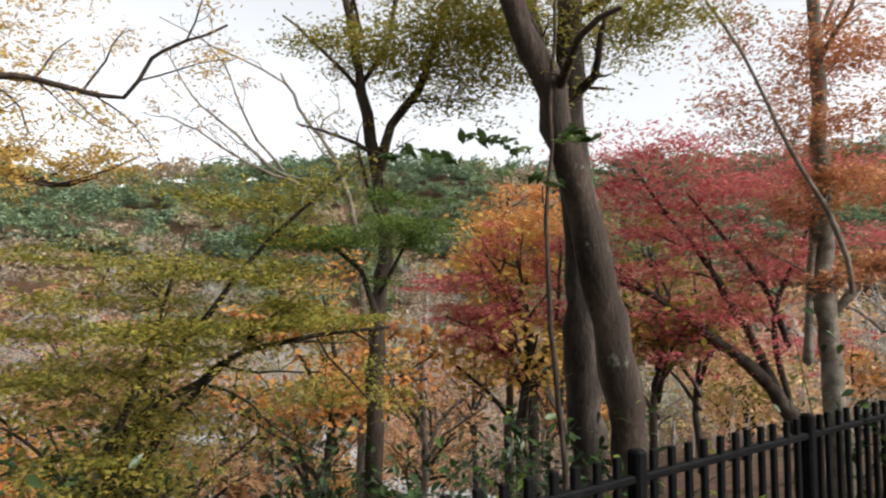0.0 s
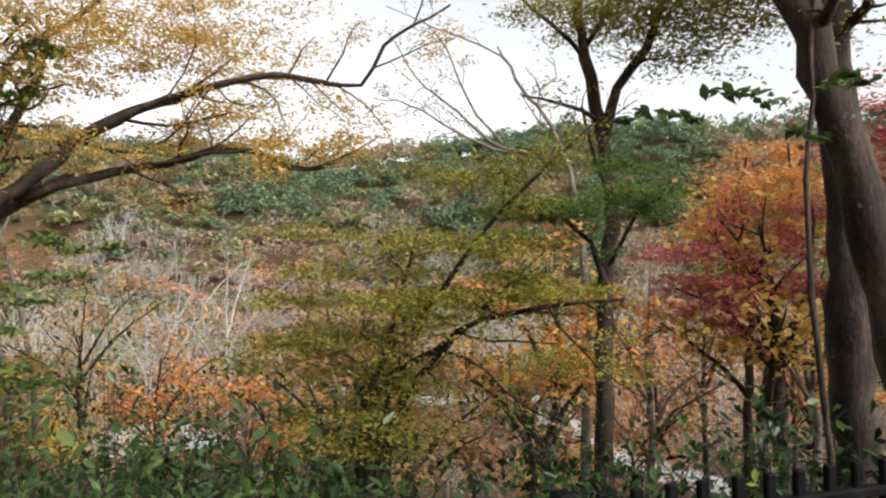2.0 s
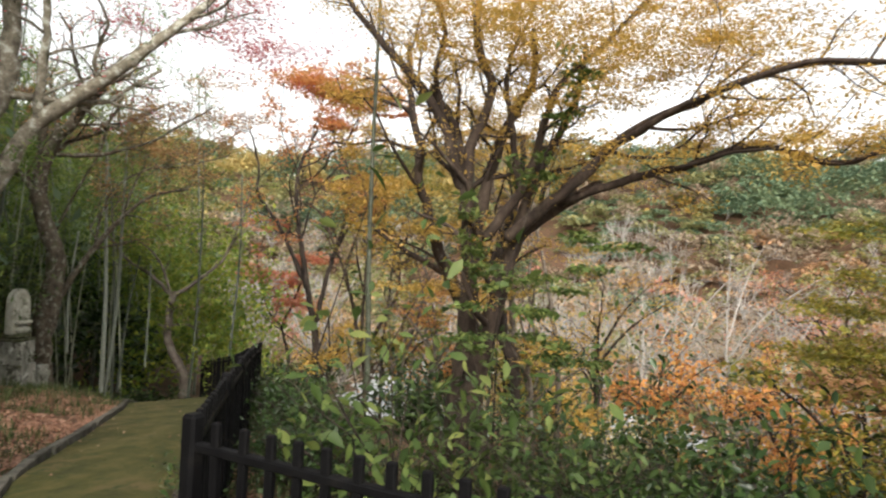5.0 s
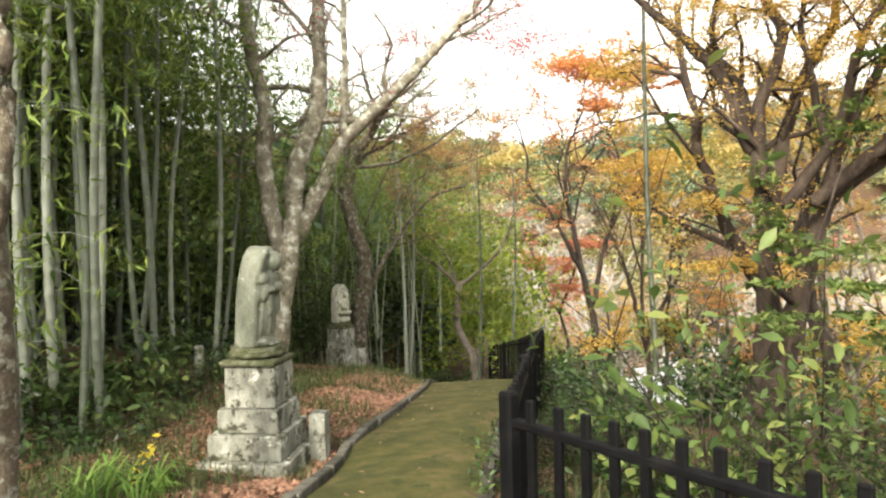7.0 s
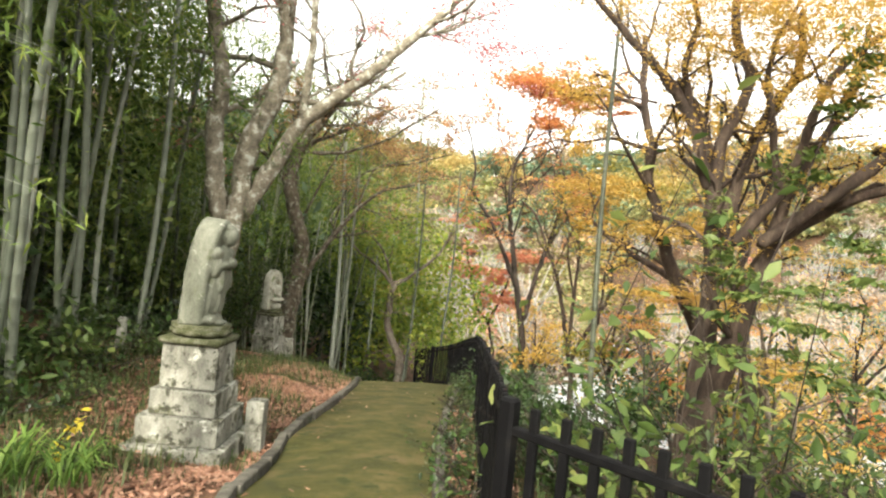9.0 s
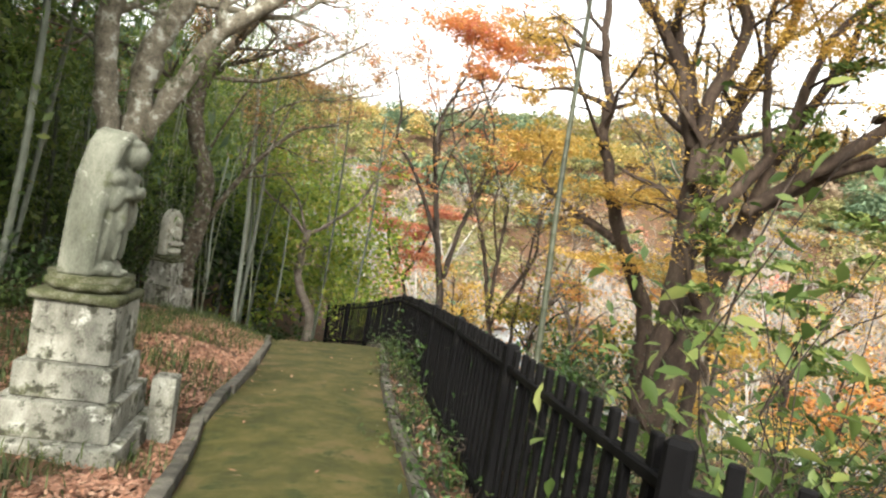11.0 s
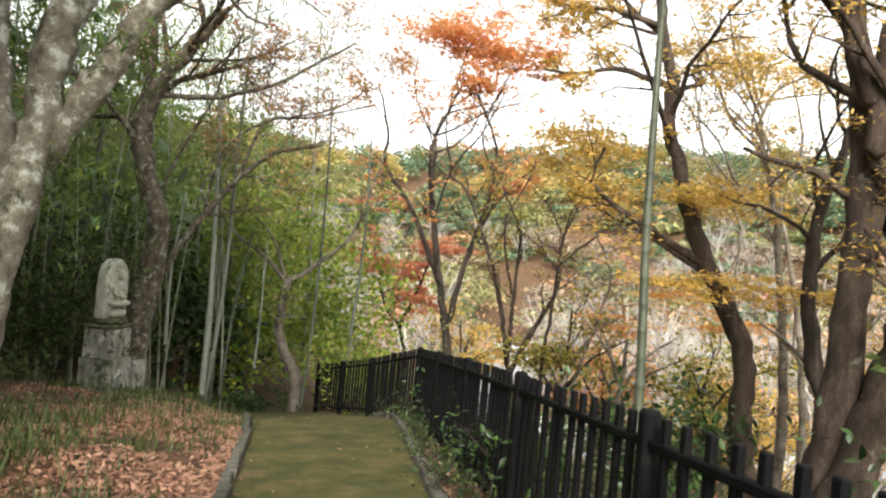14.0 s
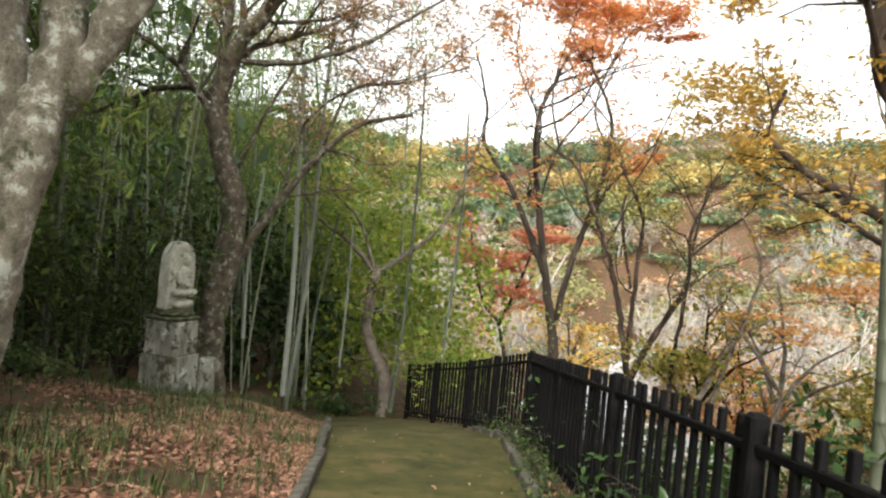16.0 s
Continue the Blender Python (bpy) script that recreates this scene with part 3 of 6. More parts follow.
def relief_statue(w, d, h):
    """A standing figure carved in relief before a rounded slab: one mesh."""
    bm = arch_slab(w, d, h, 1)

    def blob(c, r, s):
        made = bmesh.ops.create_icosphere(bm, subdivisions=2, radius=1)["verts"]
        bmesh.ops.scale(bm, vec=(r * s[0], r * s[1], r * s[2]), verts=made)
        bmesh.ops.translate(bm, vec=c, verts=made)
    f = -d / 2
    blob((0, f - 0.05, h * 0.84), h * 0.08, (0.9, 1.0, 1.2))
    blob((0, f - 0.03, h * 0.92), h * 0.06, (1.15, 0.9, 0.6))
    blob((0, f - 0.1, h * 0.875), h * 0.045, (1.3, 0.5, 0.3))
    blob((0, f - 0.12, h * 0.835), h * 0.026, (0.5, 0.7, 1.0))
    blob((0, f - 0.09, h * 0.775), h * 0.035, (1.0, 0.7, 0.5))
    blob((0, f - 0.02, h * 0.63), h * 0.15, (1.05, 0.6, 0.85))
    blob((0, f - 0.0, h * 0.36), h * 0.19, (0.85, 0.5, 1.6))
    blob((0, f - 0.0, h * 0.06), h * 0.13, (1.45, 0.8, 0.5))
    blob((0, f - 0.14, h * 0.6), h * 0.045, (1.2, 0.9, 1.1))
    for sx in (-1, 1):
        blob((sx * w * 0.34, f - 0.02, h * 0.68), h * 0.07, (0.9, 0.9, 0.8))
        blob((sx * w * 0.33, f - 0.04, h * 0.56), h * 0.06, (0.8, 0.9, 1.9))
        blob((sx * w * 0.17, f - 0.1, h * 0.58), h * 0.055, (1.6, 0.8, 0.7))
        blob((sx * w * 0.22, f - 0.09, h * 0.44), h * 0.055, (0.6, 0.7, 2.2))
        blob((sx * w * 0.14, f - 0.08, h * 0.27), h * 0.03, (0.7, 0.8, 5.5))
        blob((sx * w * 0.32, f - 0.01, h * 0.27), h * 0.04, (0.7, 0.8, 4.5))
        blob((sx * w * 0.12, f - 0.1, h * 0.04), h * 0.05, (0.9, 1.2, 0.5))
    blob((0, f - 0.095, h * 0.27), h * 0.025, (0.7, 0.8, 6.5))
    for v in bm.verts:
        v.co.y -= 0.17 * max(0.0, v.co.z / h - 0.5) ** 1.5
        v.co += noise.noise_vector(v.co * 7) * 0.012
    for fc in bm.faces:
        fc.smooth = True
    return bm


def seated_statue(w, d, h):
    """A seated figure carved before a wide rounded slab: one mesh."""
    bm = arch_slab(w, d, h, 2)

    def blob(c, r, s):
        made = bmesh.ops.create_icosphere(bm, subdivisions=2, radius=1)["verts"]
        bmesh.ops.scale(bm, vec=(r * s[0], r * s[1], r * s[2]), verts=made)
        bmesh.ops.translate(bm, vec=c, verts=made)
    f = -d / 2
    blob((0, f - 0.05, h * 0.72), h * 0.075, (0.9, 0.95, 1.2))
    blob((0, f - 0.04, h * 0.8), h * 0.045, (1.0, 0.8, 0.7))
    blob((0, f - 0.03, h * 0.48), h * 0.14, (1.0, 0.6, 1.15))
    blob((0, f - 0.06, h * 0.25), h * 0.12, (1.9, 0.9, 0.55))
    blob((0, f - 0.11, h * 0.36), h * 0.05, (1.5, 0.8, 0.7))
    blob((0, f - 0.03, h * 0.08), h * 0.13, (1.7, 0.8, 0.6))
    for sx in (-1, 1):
        blob((sx * w * 0.25, f - 0.03, h * 0.47), h * 0.055, (0.8, 0.8, 1.9))
        blob((sx * w * 0.33, f - 0.06, h * 0.25), h * 0.06, (1.1, 1.0, 0.8))
    for v in bm.verts:
        v.co += noise.noise_vector(v.co * 7) * 0.01
    for fc in bm.faces:
        fc.smooth = True
    return bm


def fuse(ob):
    """Runs the carved forms of a figure together into one worn surface."""
    m = ob.modifiers.new("fuse", "REMESH")
    m.mode, m.voxel_size, m.use_smooth_shade = "VOXEL", 0.012, True


def lotus_cap(w, h):
    """A cushion-shaped base stone with a ring of petals."""
    bm = worn_block(w, w, h * 0.35, 0.03, 5, 0.012)
    made = bmesh.ops.create_cone(bm, cap_ends=True, segments=20, radius1=w * 0.40, radius2=w * 0.48, depth=h * 0.65)["verts"]
    bmesh.ops.translate(bm, vec=(0, 0, h * 0.62), verts=made)
    for fc in bm.faces:
        fc.smooth = True
    return bm


def petals(base, w, h):
    """A ring of carved petals round a cushion stone."""
    bm = bmesh.new()
    made = bmesh.ops.create_icosphere(bm, subdivisions=2, radius=1)["verts"]
    bmesh.ops.scale(bm, vec=(w * 0.17, w * 0.05, h * 0.2), verts=made)
    for v in bm.verts:
        v.co += noise.noise_vector(v.co * 12) * 0.008
    for fc in bm.faces:
        fc.smooth = True
    me = as_mesh("petal", bm, M_MOSSTONE)
    for k in range(10):
        a = 2 * math.pi * k / 10
        o = new("petal", me)
        o.parent = base
        o.matrix_local = Matrix.Translation((w * 0.44 * math.cos(a), w * 0.44 * math.sin(a), h * 0.6)) @ Matrix.Rotation(a + math.pi / 2, 4, "Z")


def build_shrine():
    turn = radians(167)
    x, y, z = -7.55, -1.68, -1.03
    ped = thing("stone_pedestal", (x, y, z), "stepped pale granite pedestal with black weather stains and moss", "pedestal")
    ped.rotation_euler = (0, 0, turn)
    level = 0.0
    part("ground_slab", worn_block(1.1, 1.06, 0.26, 0.03, 2.2, 0.02), M_MOSSTONE, ped, "dark mossy ground slab").location = (0, 0, -0.264)
    for w, d, h, nm in ((1.02, 0.98, 0.22, "base_step"), (0.84, 0.8, 0.26, "lower_block"), (0.68, 0.66, 0.25, "middle_block"), (0.54, 0.56, 0.43, "upper_block")):
        b = part(nm, worn_block(w, d, h, 0.018, w * 7, 0.01), M_STONE, ped)
        b.location = (0.01 * math.sin(w * 40), 0.01 * math.cos(w * 30), level)
        level += h + 0.004
    c = part("lotus_base", lotus_cap(0.62, 0.2), M_MOSSTONE, ped, "mossy carved cushion stone")
    c.location = (0, 0, level)
    petals(c, 0.62, 0.2)
    level += 0.2
    st = new("statue", as_mesh("statue", relief_statue(0.44, 0.25, 1.1), M_STATUE))
    st.location, st.rotation_euler = (x, y - 0.05, z + level - 0.02), (radians(3), 0, turn)
    fuse(st)
    tagged(st, "weathered grey stone relief figure standing on a pedestal", "statue")
    px, py = -7.75, -1.06
    pil = new("stone_post", as_mesh("stone_post", worn_block(0.19, 0.19, 0.62, 0.02, 3.3), M_STONE))
    pil.location, pil.rotation_euler = (px, py, -1.1), (0, 0, turn)
    tagged(pil, "short square weathered stone post beside the pedestal", "post")
    turn = radians(150)
    x, y = -17.5, -1.36
    z = float(land(x, y)) - 0.1
    ped = thing("stone_pedestal", (x, y, z), "pale granite pedestal under a small stone figure", "pedestal")
    ped.rotation_euler = (0, 0, turn)
    level = 0.0
    for w, h, nm in ((0.58, max(0.12, -1.33 - z), "base_step"), (0.52, 0.5, "upper_block")):
        b = part(nm, worn_block(w, w, h, 0.02, w * 5), M_STONE, ped)
        b.location = (0, 0, level)
        level += h + 0.004
    c = part("lotus_base", lotus_cap(0.56, 0.18), M_MOSSTONE, ped, "mossy carved cushion stone")
    c.location = (0, 0, level)
    petals(c, 0.58, 0.18)
    level += 0.18
    st = new("statue", as_mesh("statue", seated_statue(0.6, 0.2, 1.0), M_SUNLITPALE))
    st.location, st.rotation_euler = (x, y, z + level - 0.02), (0, 0, turn)
    fuse(st)
    tagged(st, "pale seated stone figure before a rounded slab", "statue")
    for x, y, w, h, lab in ((-17.8, -0.85, 0.24, 0.72, "small pale stone marker at the foot of a tree"), (-11.6, -3.4, 0.14, 0.6, "weathered marker post among bamboo")):
        o = new("marker_stone", as_mesh("marker_stone", worn_block(w, w, h, 0.03, x, 0.02), M_STONE))
        o.location = (x, y, float(land(x, y)) - 0.08)
        tagged(o, lab, "post")


# ---- bamboo ----
def culm_mesh(name, height, r, mat, bend):
    s = Soup()
    z, zs, rs = 0.0, [], []
    gap = 0.22
    while z < height:
        taper = 1 - 0.75 * (z / height) ** 1.5
        zs += [z, z + 0.018, z + 0.04]
        rs += [r * taper, r * taper * 1.12, r * taper * 0.97]
        z += gap
        gap = min(0.42, gap * 1.05)
    zs, rs = np.array(zs), np.array(rs)
    line = np.stack([bend * (zs / height) ** 2.2, 0.12 * bend * np.sin(zs * 0.6), zs], 1)
    add_tube(s, line, rs, 6)
    return s.mesh(name, mat, smooth=True), line


def bamboo(name, height, r, mat, bend, leafy_from, n):
    culm, line = culm_mesh(name + "_culm", height, r, mat, bend)
    t = thing(name, (0, 0, 0), "tall green bamboo culm with feathery leaves", "bamboo", "bamboo grove")
    part("culm", culm, None, t)
    wood, lf = Soup(), Soup()
    for k in range(n):
        f = leafy_from + (0.99 - leafy_from) * (k + rng.random()) / n
        i = min(len(line) - 1, int(f * len(line)))
        a = rng.uniform(0, 2 * np.pi)
        L = rng.uniform(0.7, 1.6)
        q = np.linspace(0, 1, 5)
        pts = line[i] + np.stack([np.cos(a) * L * q, np.sin(a) * L * q, 0.5 * L * q - 0.65 * L * q * q], 1)
        add_tube(wood, pts, np.linspace(0.007, 0.002, 5), 3)
        P = np.repeat(pts[1:], 7, axis=0) + rng.normal(0, 0.17, (28, 3))
        leaves(lf, P, 0.185, "blade", tilt=35, droop=35)
    tagged(part("twigwork", wood.mesh(name + "_twigs", mat), None, t), kind="stuff")
    tagged(part("foliage", lf.mesh(name + "_leaves", L_BAMBOO), None, t), kind="stuff")
    return t


def build_bamboo():
    kinds = [bamboo("bamboo", h, r, m, b, lf, n) for h, r, m, b, lf, n in ((11, 0.06, M_CULM, 0.8, 0.2, 58), (12.5, 0.07, M_CULM, 1.2, 0.25, 62), (9.5, 0.05, M_CULMPALE, 0.5, 0.2, 54), (8, 0.04, M_CULMPALE, 1.6, 0.25, 44))]
    bare = [bamboo("bamboo", h, r, m, b, 0.5, n) for h, r, m, b, n in ((12, 0.06, M_CULMPALE, 0.6, 44), (11, 0.05, M_CULMPALE, 1.1, 40))]
    front = [(-9.06, -4.84, 0.39), (-10.08, -5.16, 0.27), (-11.6, -5.58, -0.01), (-8.51, -3.97, 0.25), (-10.04, -4.41, 0.19), (-10.51, -3.94, -0.14), (-11.01, -3.93, -0.21), (-12.52, -4.09, -0.03), (-12.99, -3.5, -0.09), (-9.6, -5.62, 0.33), (-13.08, -5.3, -0.09), (-14.54, -4.43, -0.27)]
    for k, q in enumerate(front):
        x, y = q[0], q[1]
        m = Matrix.Translation((x, y, float(land(x, y)) - 0.05)) @ Euler((rng.normal(0, 0.04), rng.normal(0, 0.04), rng.uniform(0, 6.28))).to_matrix().to_4x4()
        if k < 2:
            bare[k].matrix_basis = m
        else:
            copy_thing(bare[k % 2], m)
    while len(front) < 34:
        x, y = rng.uniform(-15.5, -7.6), rng.uniform(-9.5, -3.7)
        if all((x - q[0]) ** 2 + (y - q[1]) ** 2 > 0.12 for q in front) and y < -3.0 - 0.25 * (x + 8):
            front.append((x, y, 0.0))
            m = Matrix.Translation((x, y, float(land(x, y)) - 0.05)) @ Euler((rng.normal(0, 0.05), rng.normal(0, 0.05), rng.uniform(0, 6.28))).to_matrix().to_4x4()
            copy_thing(bare[len(front) % 2], m)
    spots = [(q[0], q[1]) for q in front]
    done = len(front)
    tries = 0
    while len(spots) < 126 and tries < 6000:
        tries += 1
        if len(spots) < 80:
            x, y = rng.uniform(-20, -8), rng.uniform(-13, -3.4)
        else:
            x, y = rng.uniform(-36, -21.5), rng.uniform(-8, 4.0)
            if y > 1.2 and x > -25:
                continue
        if any((x - a) ** 2 + (y - b) ** 2 < 0.3 for a, b in spots):
            continue
        if (x + 13.2) ** 2 + (y + 1.9) ** 2 < 2.5 or y > -1.4 - 0.3 * abs(x + 17.5) and x > -21:
            continue
        spots.append((x, y))
    for k, (x, y) in enumerate(spots[done:]):
        m = Matrix.Translation((x, y, float(land(x, y)) - 0.05)) @ Euler((rng.normal(0, 0.035), rng.normal(0, 0.035), rng.uniform(0, 6.28))).to_matrix().to_4x4()
        if k < 4:
            kinds[k].matrix_basis = m
        else:
            copy_thing(bare[k % 2] if -27.5 < x < -19 and k % 3 else kinds[k % 4], m)


def pole(pts, r, label, mat=M_CULMPALE):
    """A single bare bamboo culm through the given line."""
    P = smooth_line(pts, 0.3)
    L = np.concatenate([[0], np.cumsum(np.linalg.norm(np.diff(P, axis=0), axis=1))])
    ds, rs, z = [], [], 0.0
    while z < L[-1] - 0.05:
        t = 1 - 0.5 * z / L[-1]
        ds += [z, z + 0.012, z + 0.03, z + 0.27]
        rs += [r * t, r * t * 1.14, r * t * 0.97, r * t]
        z += 0.3
    line = np.stack([np.interp(ds, L, P[:, i]) for i in range(3)], 1)
    s = Soup()
    add_tube(s, line, rs, 10 if r > 0.045 else 6)
    t = thing("bamboo", tuple(P[0]), label, "bamboo")
    part("culm", s.mesh("pole_culm", mat, P[0], True), None, t)


# ---- trees ----
def build_trees():
    # large yellow maple beyond the fence
    tree("maple_tree", [
        ([(-9.55, 5.38, -1.52), (-9.44, 5.41, -0.4), (-9.36, 5.4, 0.75), (-9.31, 5.32, 1.94), (-9.34, 5.09, 3.29), (-9.49, 4.62, 4.22)], 0.2, 0.07),
        ([(-9.27, 5.27, -1.2), (-9.0, 5.66, 0.55), (-8.79, 5.9, 1.79), (-8.38, 6.29, 2.28), (-7.9, 6.79, 2.73)], 0.21, 0.08),
        ([(-9.27, 5.36, 1.25), (-9.22, 5.52, 2.46), (-9.11, 5.78, 3.54), (-8.92, 6.18, 4.43), (-8.94, 6.18, 5.34)], 0.12, 0.05),
        ([(-8.71, 5.83, 1.88), (-8.62, 6.05, 2.65), (-8.49, 6.34, 3.36), (-8.34, 6.67, 4.21), (-8.3, 6.76, 5.03)], 0.1, 0.04),
        ([(-8.5, 5.55, 1.84), (-7.81, 6.16, 2.63), (-7.1, 6.57, 3.36), (-6.43, 7.15, 3.81), (-5.57, 7.85, 4.22), (-4.69, 8.58, 4.22)], 0.1, 0.035),
        ([(-7.68, 6.45, 3.13), (-6.75, 6.48, 3.36), (-5.98, 6.48, 3.59), (-4.54, 6.65, 3.8), (-3.43, 6.75, 3.61), (-3.09, 6.62, 3.99), (-2.29, 6.62, 4.35)], 0.06, 0.012),
        ([(-8.12, 6.21, 2.4), (-7.28, 6.89, 2.79), (-6.55, 7.36, 2.98), (-5.87, 7.75, 3.2), (-5.1, 8.3, 2.93), (-4.63, 8.53, 3.09)], 0.075, 0.03),
        ([(-6.2, 6.55, 2.79), (-4.94, 6.67, 2.92), (-4.06, 6.61, 2.63), (-3.16, 6.63, 2.95)], 0.03, 0.008),
        ([(-8.68, 5.25, 1.82), (-8.38, 5.74, 2.72), (-8.16, 6.09, 4.15), (-7.85, 6.63, 4.79), (-7.47, 7.28, 5.62)], 0.09, 0.03),
        ([(-9.05, 4.97, 2.61), (-9.24, 4.6, 3.75), (-9.58, 3.97, 4.62), (-9.89, 3.4, 5.3), (-10.07, 3.06, 5.82)], 0.1, 0.035),
        ([(-9.19, 4.69, 3.63), (-9.26, 4.55, 4.38), (-9.19, 4.66, 5.01), (-9.3, 4.43, 5.72)], 0.06, 0.03),
        ([(-9.01, 5.04, 2.17), (-8.97, 5.09, 3.24), (-8.82, 5.34, 4.15), (-8.94, 5.09, 4.86), (-8.93, 5.09, 5.84)], 0.1, 0.05),
        ([(-8.51, 5.73, 2.64), (-8.58, 5.56, 3.61), (-8.61, 5.48, 4.49), (-8.41, 5.82, 5.57)], 0.06, 0.02),
    ], M_BARK, "large spreading maple with golden yellow leaves and dark crooked limbs", L_YELLOW, leaf=0.062, per_tip=5, level=1, count=7, length=0.3, keep=0.7, jitter=0.12, sflat=0.2,
        sprays=[((-7.64, 5.64, 4.77), 1.1, 385), ((-6.48, 6.29, 4.74), 1.1, 385), ((-5.67, 6.69, 4.15), 1.0, 330), ((-7.1, 5.85, 3.77), 0.9, 450), ((-4.89, 7.01, 4.72), 0.9, 231), ((-7.44, 6.94, 4.83), 1.0, 330), ((-8.32, 5.78, 5.01), 1.0, 330), ((-5.86, 8.13, 4.81), 0.9, 247), ((-5.64, 6.54, 4.34), 0.9, 330), ((-6.64, 6.28, 4.21), 0.9, 330), ((-6.78, 6.28, 2.98), 0.7, 350), ((-8.84, 4.85, 5.31), 1.6, 731), ((-7.9, 6.53, 5.31), 1.6, 731), ((-6.69, 7.66, 4.86), 1.4, 543), ((-9.4, 3.86, 5.26), 1.0, 271), ((-6.76, 7.59, 3.36), 0.9, 418), ((-6.73, 6.11, 4.34), 1.5, 522), ((-8.1, 5.03, 4.75), 1.6, 627), ((-9.25, 7.9, 3.1), 1.0, 285), ((-10.08, 8.43, 1.76), 0.9, 304), ((-7.96, 5.05, 5.08), 0.55, 160), ((-8.28, 4.52, 5.11), 0.55, 160), ((-7.58, 5.56, 4.70), 0.55, 160), ((-7.06, 6.18, 4.47), 0.55, 160), ((-6.54, 6.70, 4.14), 0.55, 160), ((-6.12, 7.07, 4.55), 0.55, 160), ((-5.74, 7.37, 3.54), 0.55, 160), ((-5.48, 7.55, 3.17), 0.55, 160), ((-5.35, 7.64, 4.18), 0.55, 160), ((-6.95, 6.30, 3.81), 0.55, 160), ((-7.33, 5.88, 4.97), 0.55, 160), ((-6.42, 6.81, 4.97), 0.55, 160), ((-5.93, 7.22, 5.12), 0.55, 160), ((-5.09, 7.80, 3.27), 0.55, 160), ((-6.24, 6.97, 3.39), 0.55, 160), ((-6.72, 6.53, 5.23), 0.55, 160), ((-4.69, 8.03, 3.10), 0.55, 160), ((-7.68, 5.43, 3.79), 0.55, 160), ((-8.04, 4.92, 4.34), 0.55, 160), ((-8.46, 4.19, 4.44), 0.55, 160)])
    tree("climbing_vine", [
        ([(-8.06, 5.0, -0.97), (-8.01, 5.04, 0.33), (-7.92, 5.17, 1.32), (-7.74, 5.47, 2.56), (-7.61, 5.67, 3.47), (-7.4, 6.02, 4.39)], 0.02, 0.008),
        ([(-8.2, 4.9, 0.64), (-8.29, 4.71, 1.7), (-8.36, 4.56, 2.52)], 0.015, 0.006),
    ], M_DARKBARK, "green climbing vine on the yellow maple", L_MIDGREEN, leaf=0.11, shape="oval", per_tip=2, count=7, length=0.16, keep=0.7, jitter=0.1, category="vine", rooted=False,
        sprays=[((-7.32, 5.96, 4.19), 0.28, 90), ((-7.47, 5.71, 3.62), 0.28, 90), ((-7.62, 5.47, 2.71), 0.3, 90), ((-7.21, 6.21, 1.87), 0.6, 260), ((-8.0, 4.83, 1.31), 0.6, 220), ((-7.5, 5.2, 0.7), 0.7, 320), ((-6.9, 5.6, 1.2), 0.7, 260), ((-8.2, 4.6, 0.4), 0.7, 260), ((-6.6, 5.2, 0.3), 0.7, 260)])
    # leaning lichened trunk by the fence, and the dark trunk behind it
    tree("leaning_tree", [
        ([(1.49, 5.06, -0.44), (1.44, 5.0, 0.33), (1.3, 4.94, 1.1), (1.12, 4.88, 1.96), (0.93, 4.83, 2.64), (0.76, 4.79, 3.2), (0.51, 4.75, 3.75), (0.32, 4.7, 4.35)], 0.16, 0.085),
    ], M_BARK, "leaning grey-brown tree trunk behind the fence", L_OLIVE, leaf=0.05, count=3, length=0.2, per_tip=2, keep=0.3, sprays=[((0.6, 5.85, 3.73), 0.8, 1440), ((1.71, 5.83, 4.05), 0.6, 900), ((2.3, 6.31, 4.38), 0.6, 630), ((0.18, 5.87, 3.42), 0.6, 756)])
    tree("dark_tree", [
        ([(1.34, 5.98, -0.7), (1.28, 5.9, 0.31), (1.25, 5.81, 1.63), (1.16, 5.71, 2.9), (1.11, 5.62, 4.17), (1.09, 5.54, 5.18)], 0.16, 0.1),
        ([(1.16, 5.71, 2.95), (0.89, 5.66, 3.66), (0.73, 5.6, 4.47)], 0.07, 0.03),
    ], M_DARKBARK, "tall dark tree trunk behind a leaning tree", L_OLIVE, leaf=0.05, count=5, length=0.28, per_tip=2, sprays=[((1.5, 5.62, 4.12), 0.9, 1080), ((-0.03, 5.65, 3.81), 0.9, 1800), ((0.31, 5.34, 3.88), 0.7, 1080)])
    tree("slender_tree", [
        ([(-0.68, 6.6, -0.94), (-0.65, 6.45, 1.08), (-0.58, 6.38, 2.03), (-0.7, 6.3, 3.04), (-0.84, 6.25, 3.71), (-0.97, 6.2, 4.43), (-1.1, 6.16, 4.99)], 0.1, 0.035),
        ([(-0.63, 6.32, 2.76), (-0.53, 6.29, 3.21), (-0.25, 6.27, 3.54), (-0.06, 6.23, 4.1), (0.08, 6.18, 4.77)], 0.06, 0.02),
        ([(-0.81, 6.26, 3.6), (-0.54, 6.23, 4.1), (-0.48, 6.18, 4.72)], 0.03, 0.015),
    ], M_BARK, "slender upright tree with sparse olive leaves", L_OLIVE, leaf=0.045, count=6, length=0.22, per_tip=3, keep=0.8, sprays=[((-0.59, 6.25, 3.82), 0.7, 990), ((-1.01, 6.04, 3.91), 0.5, 390)])
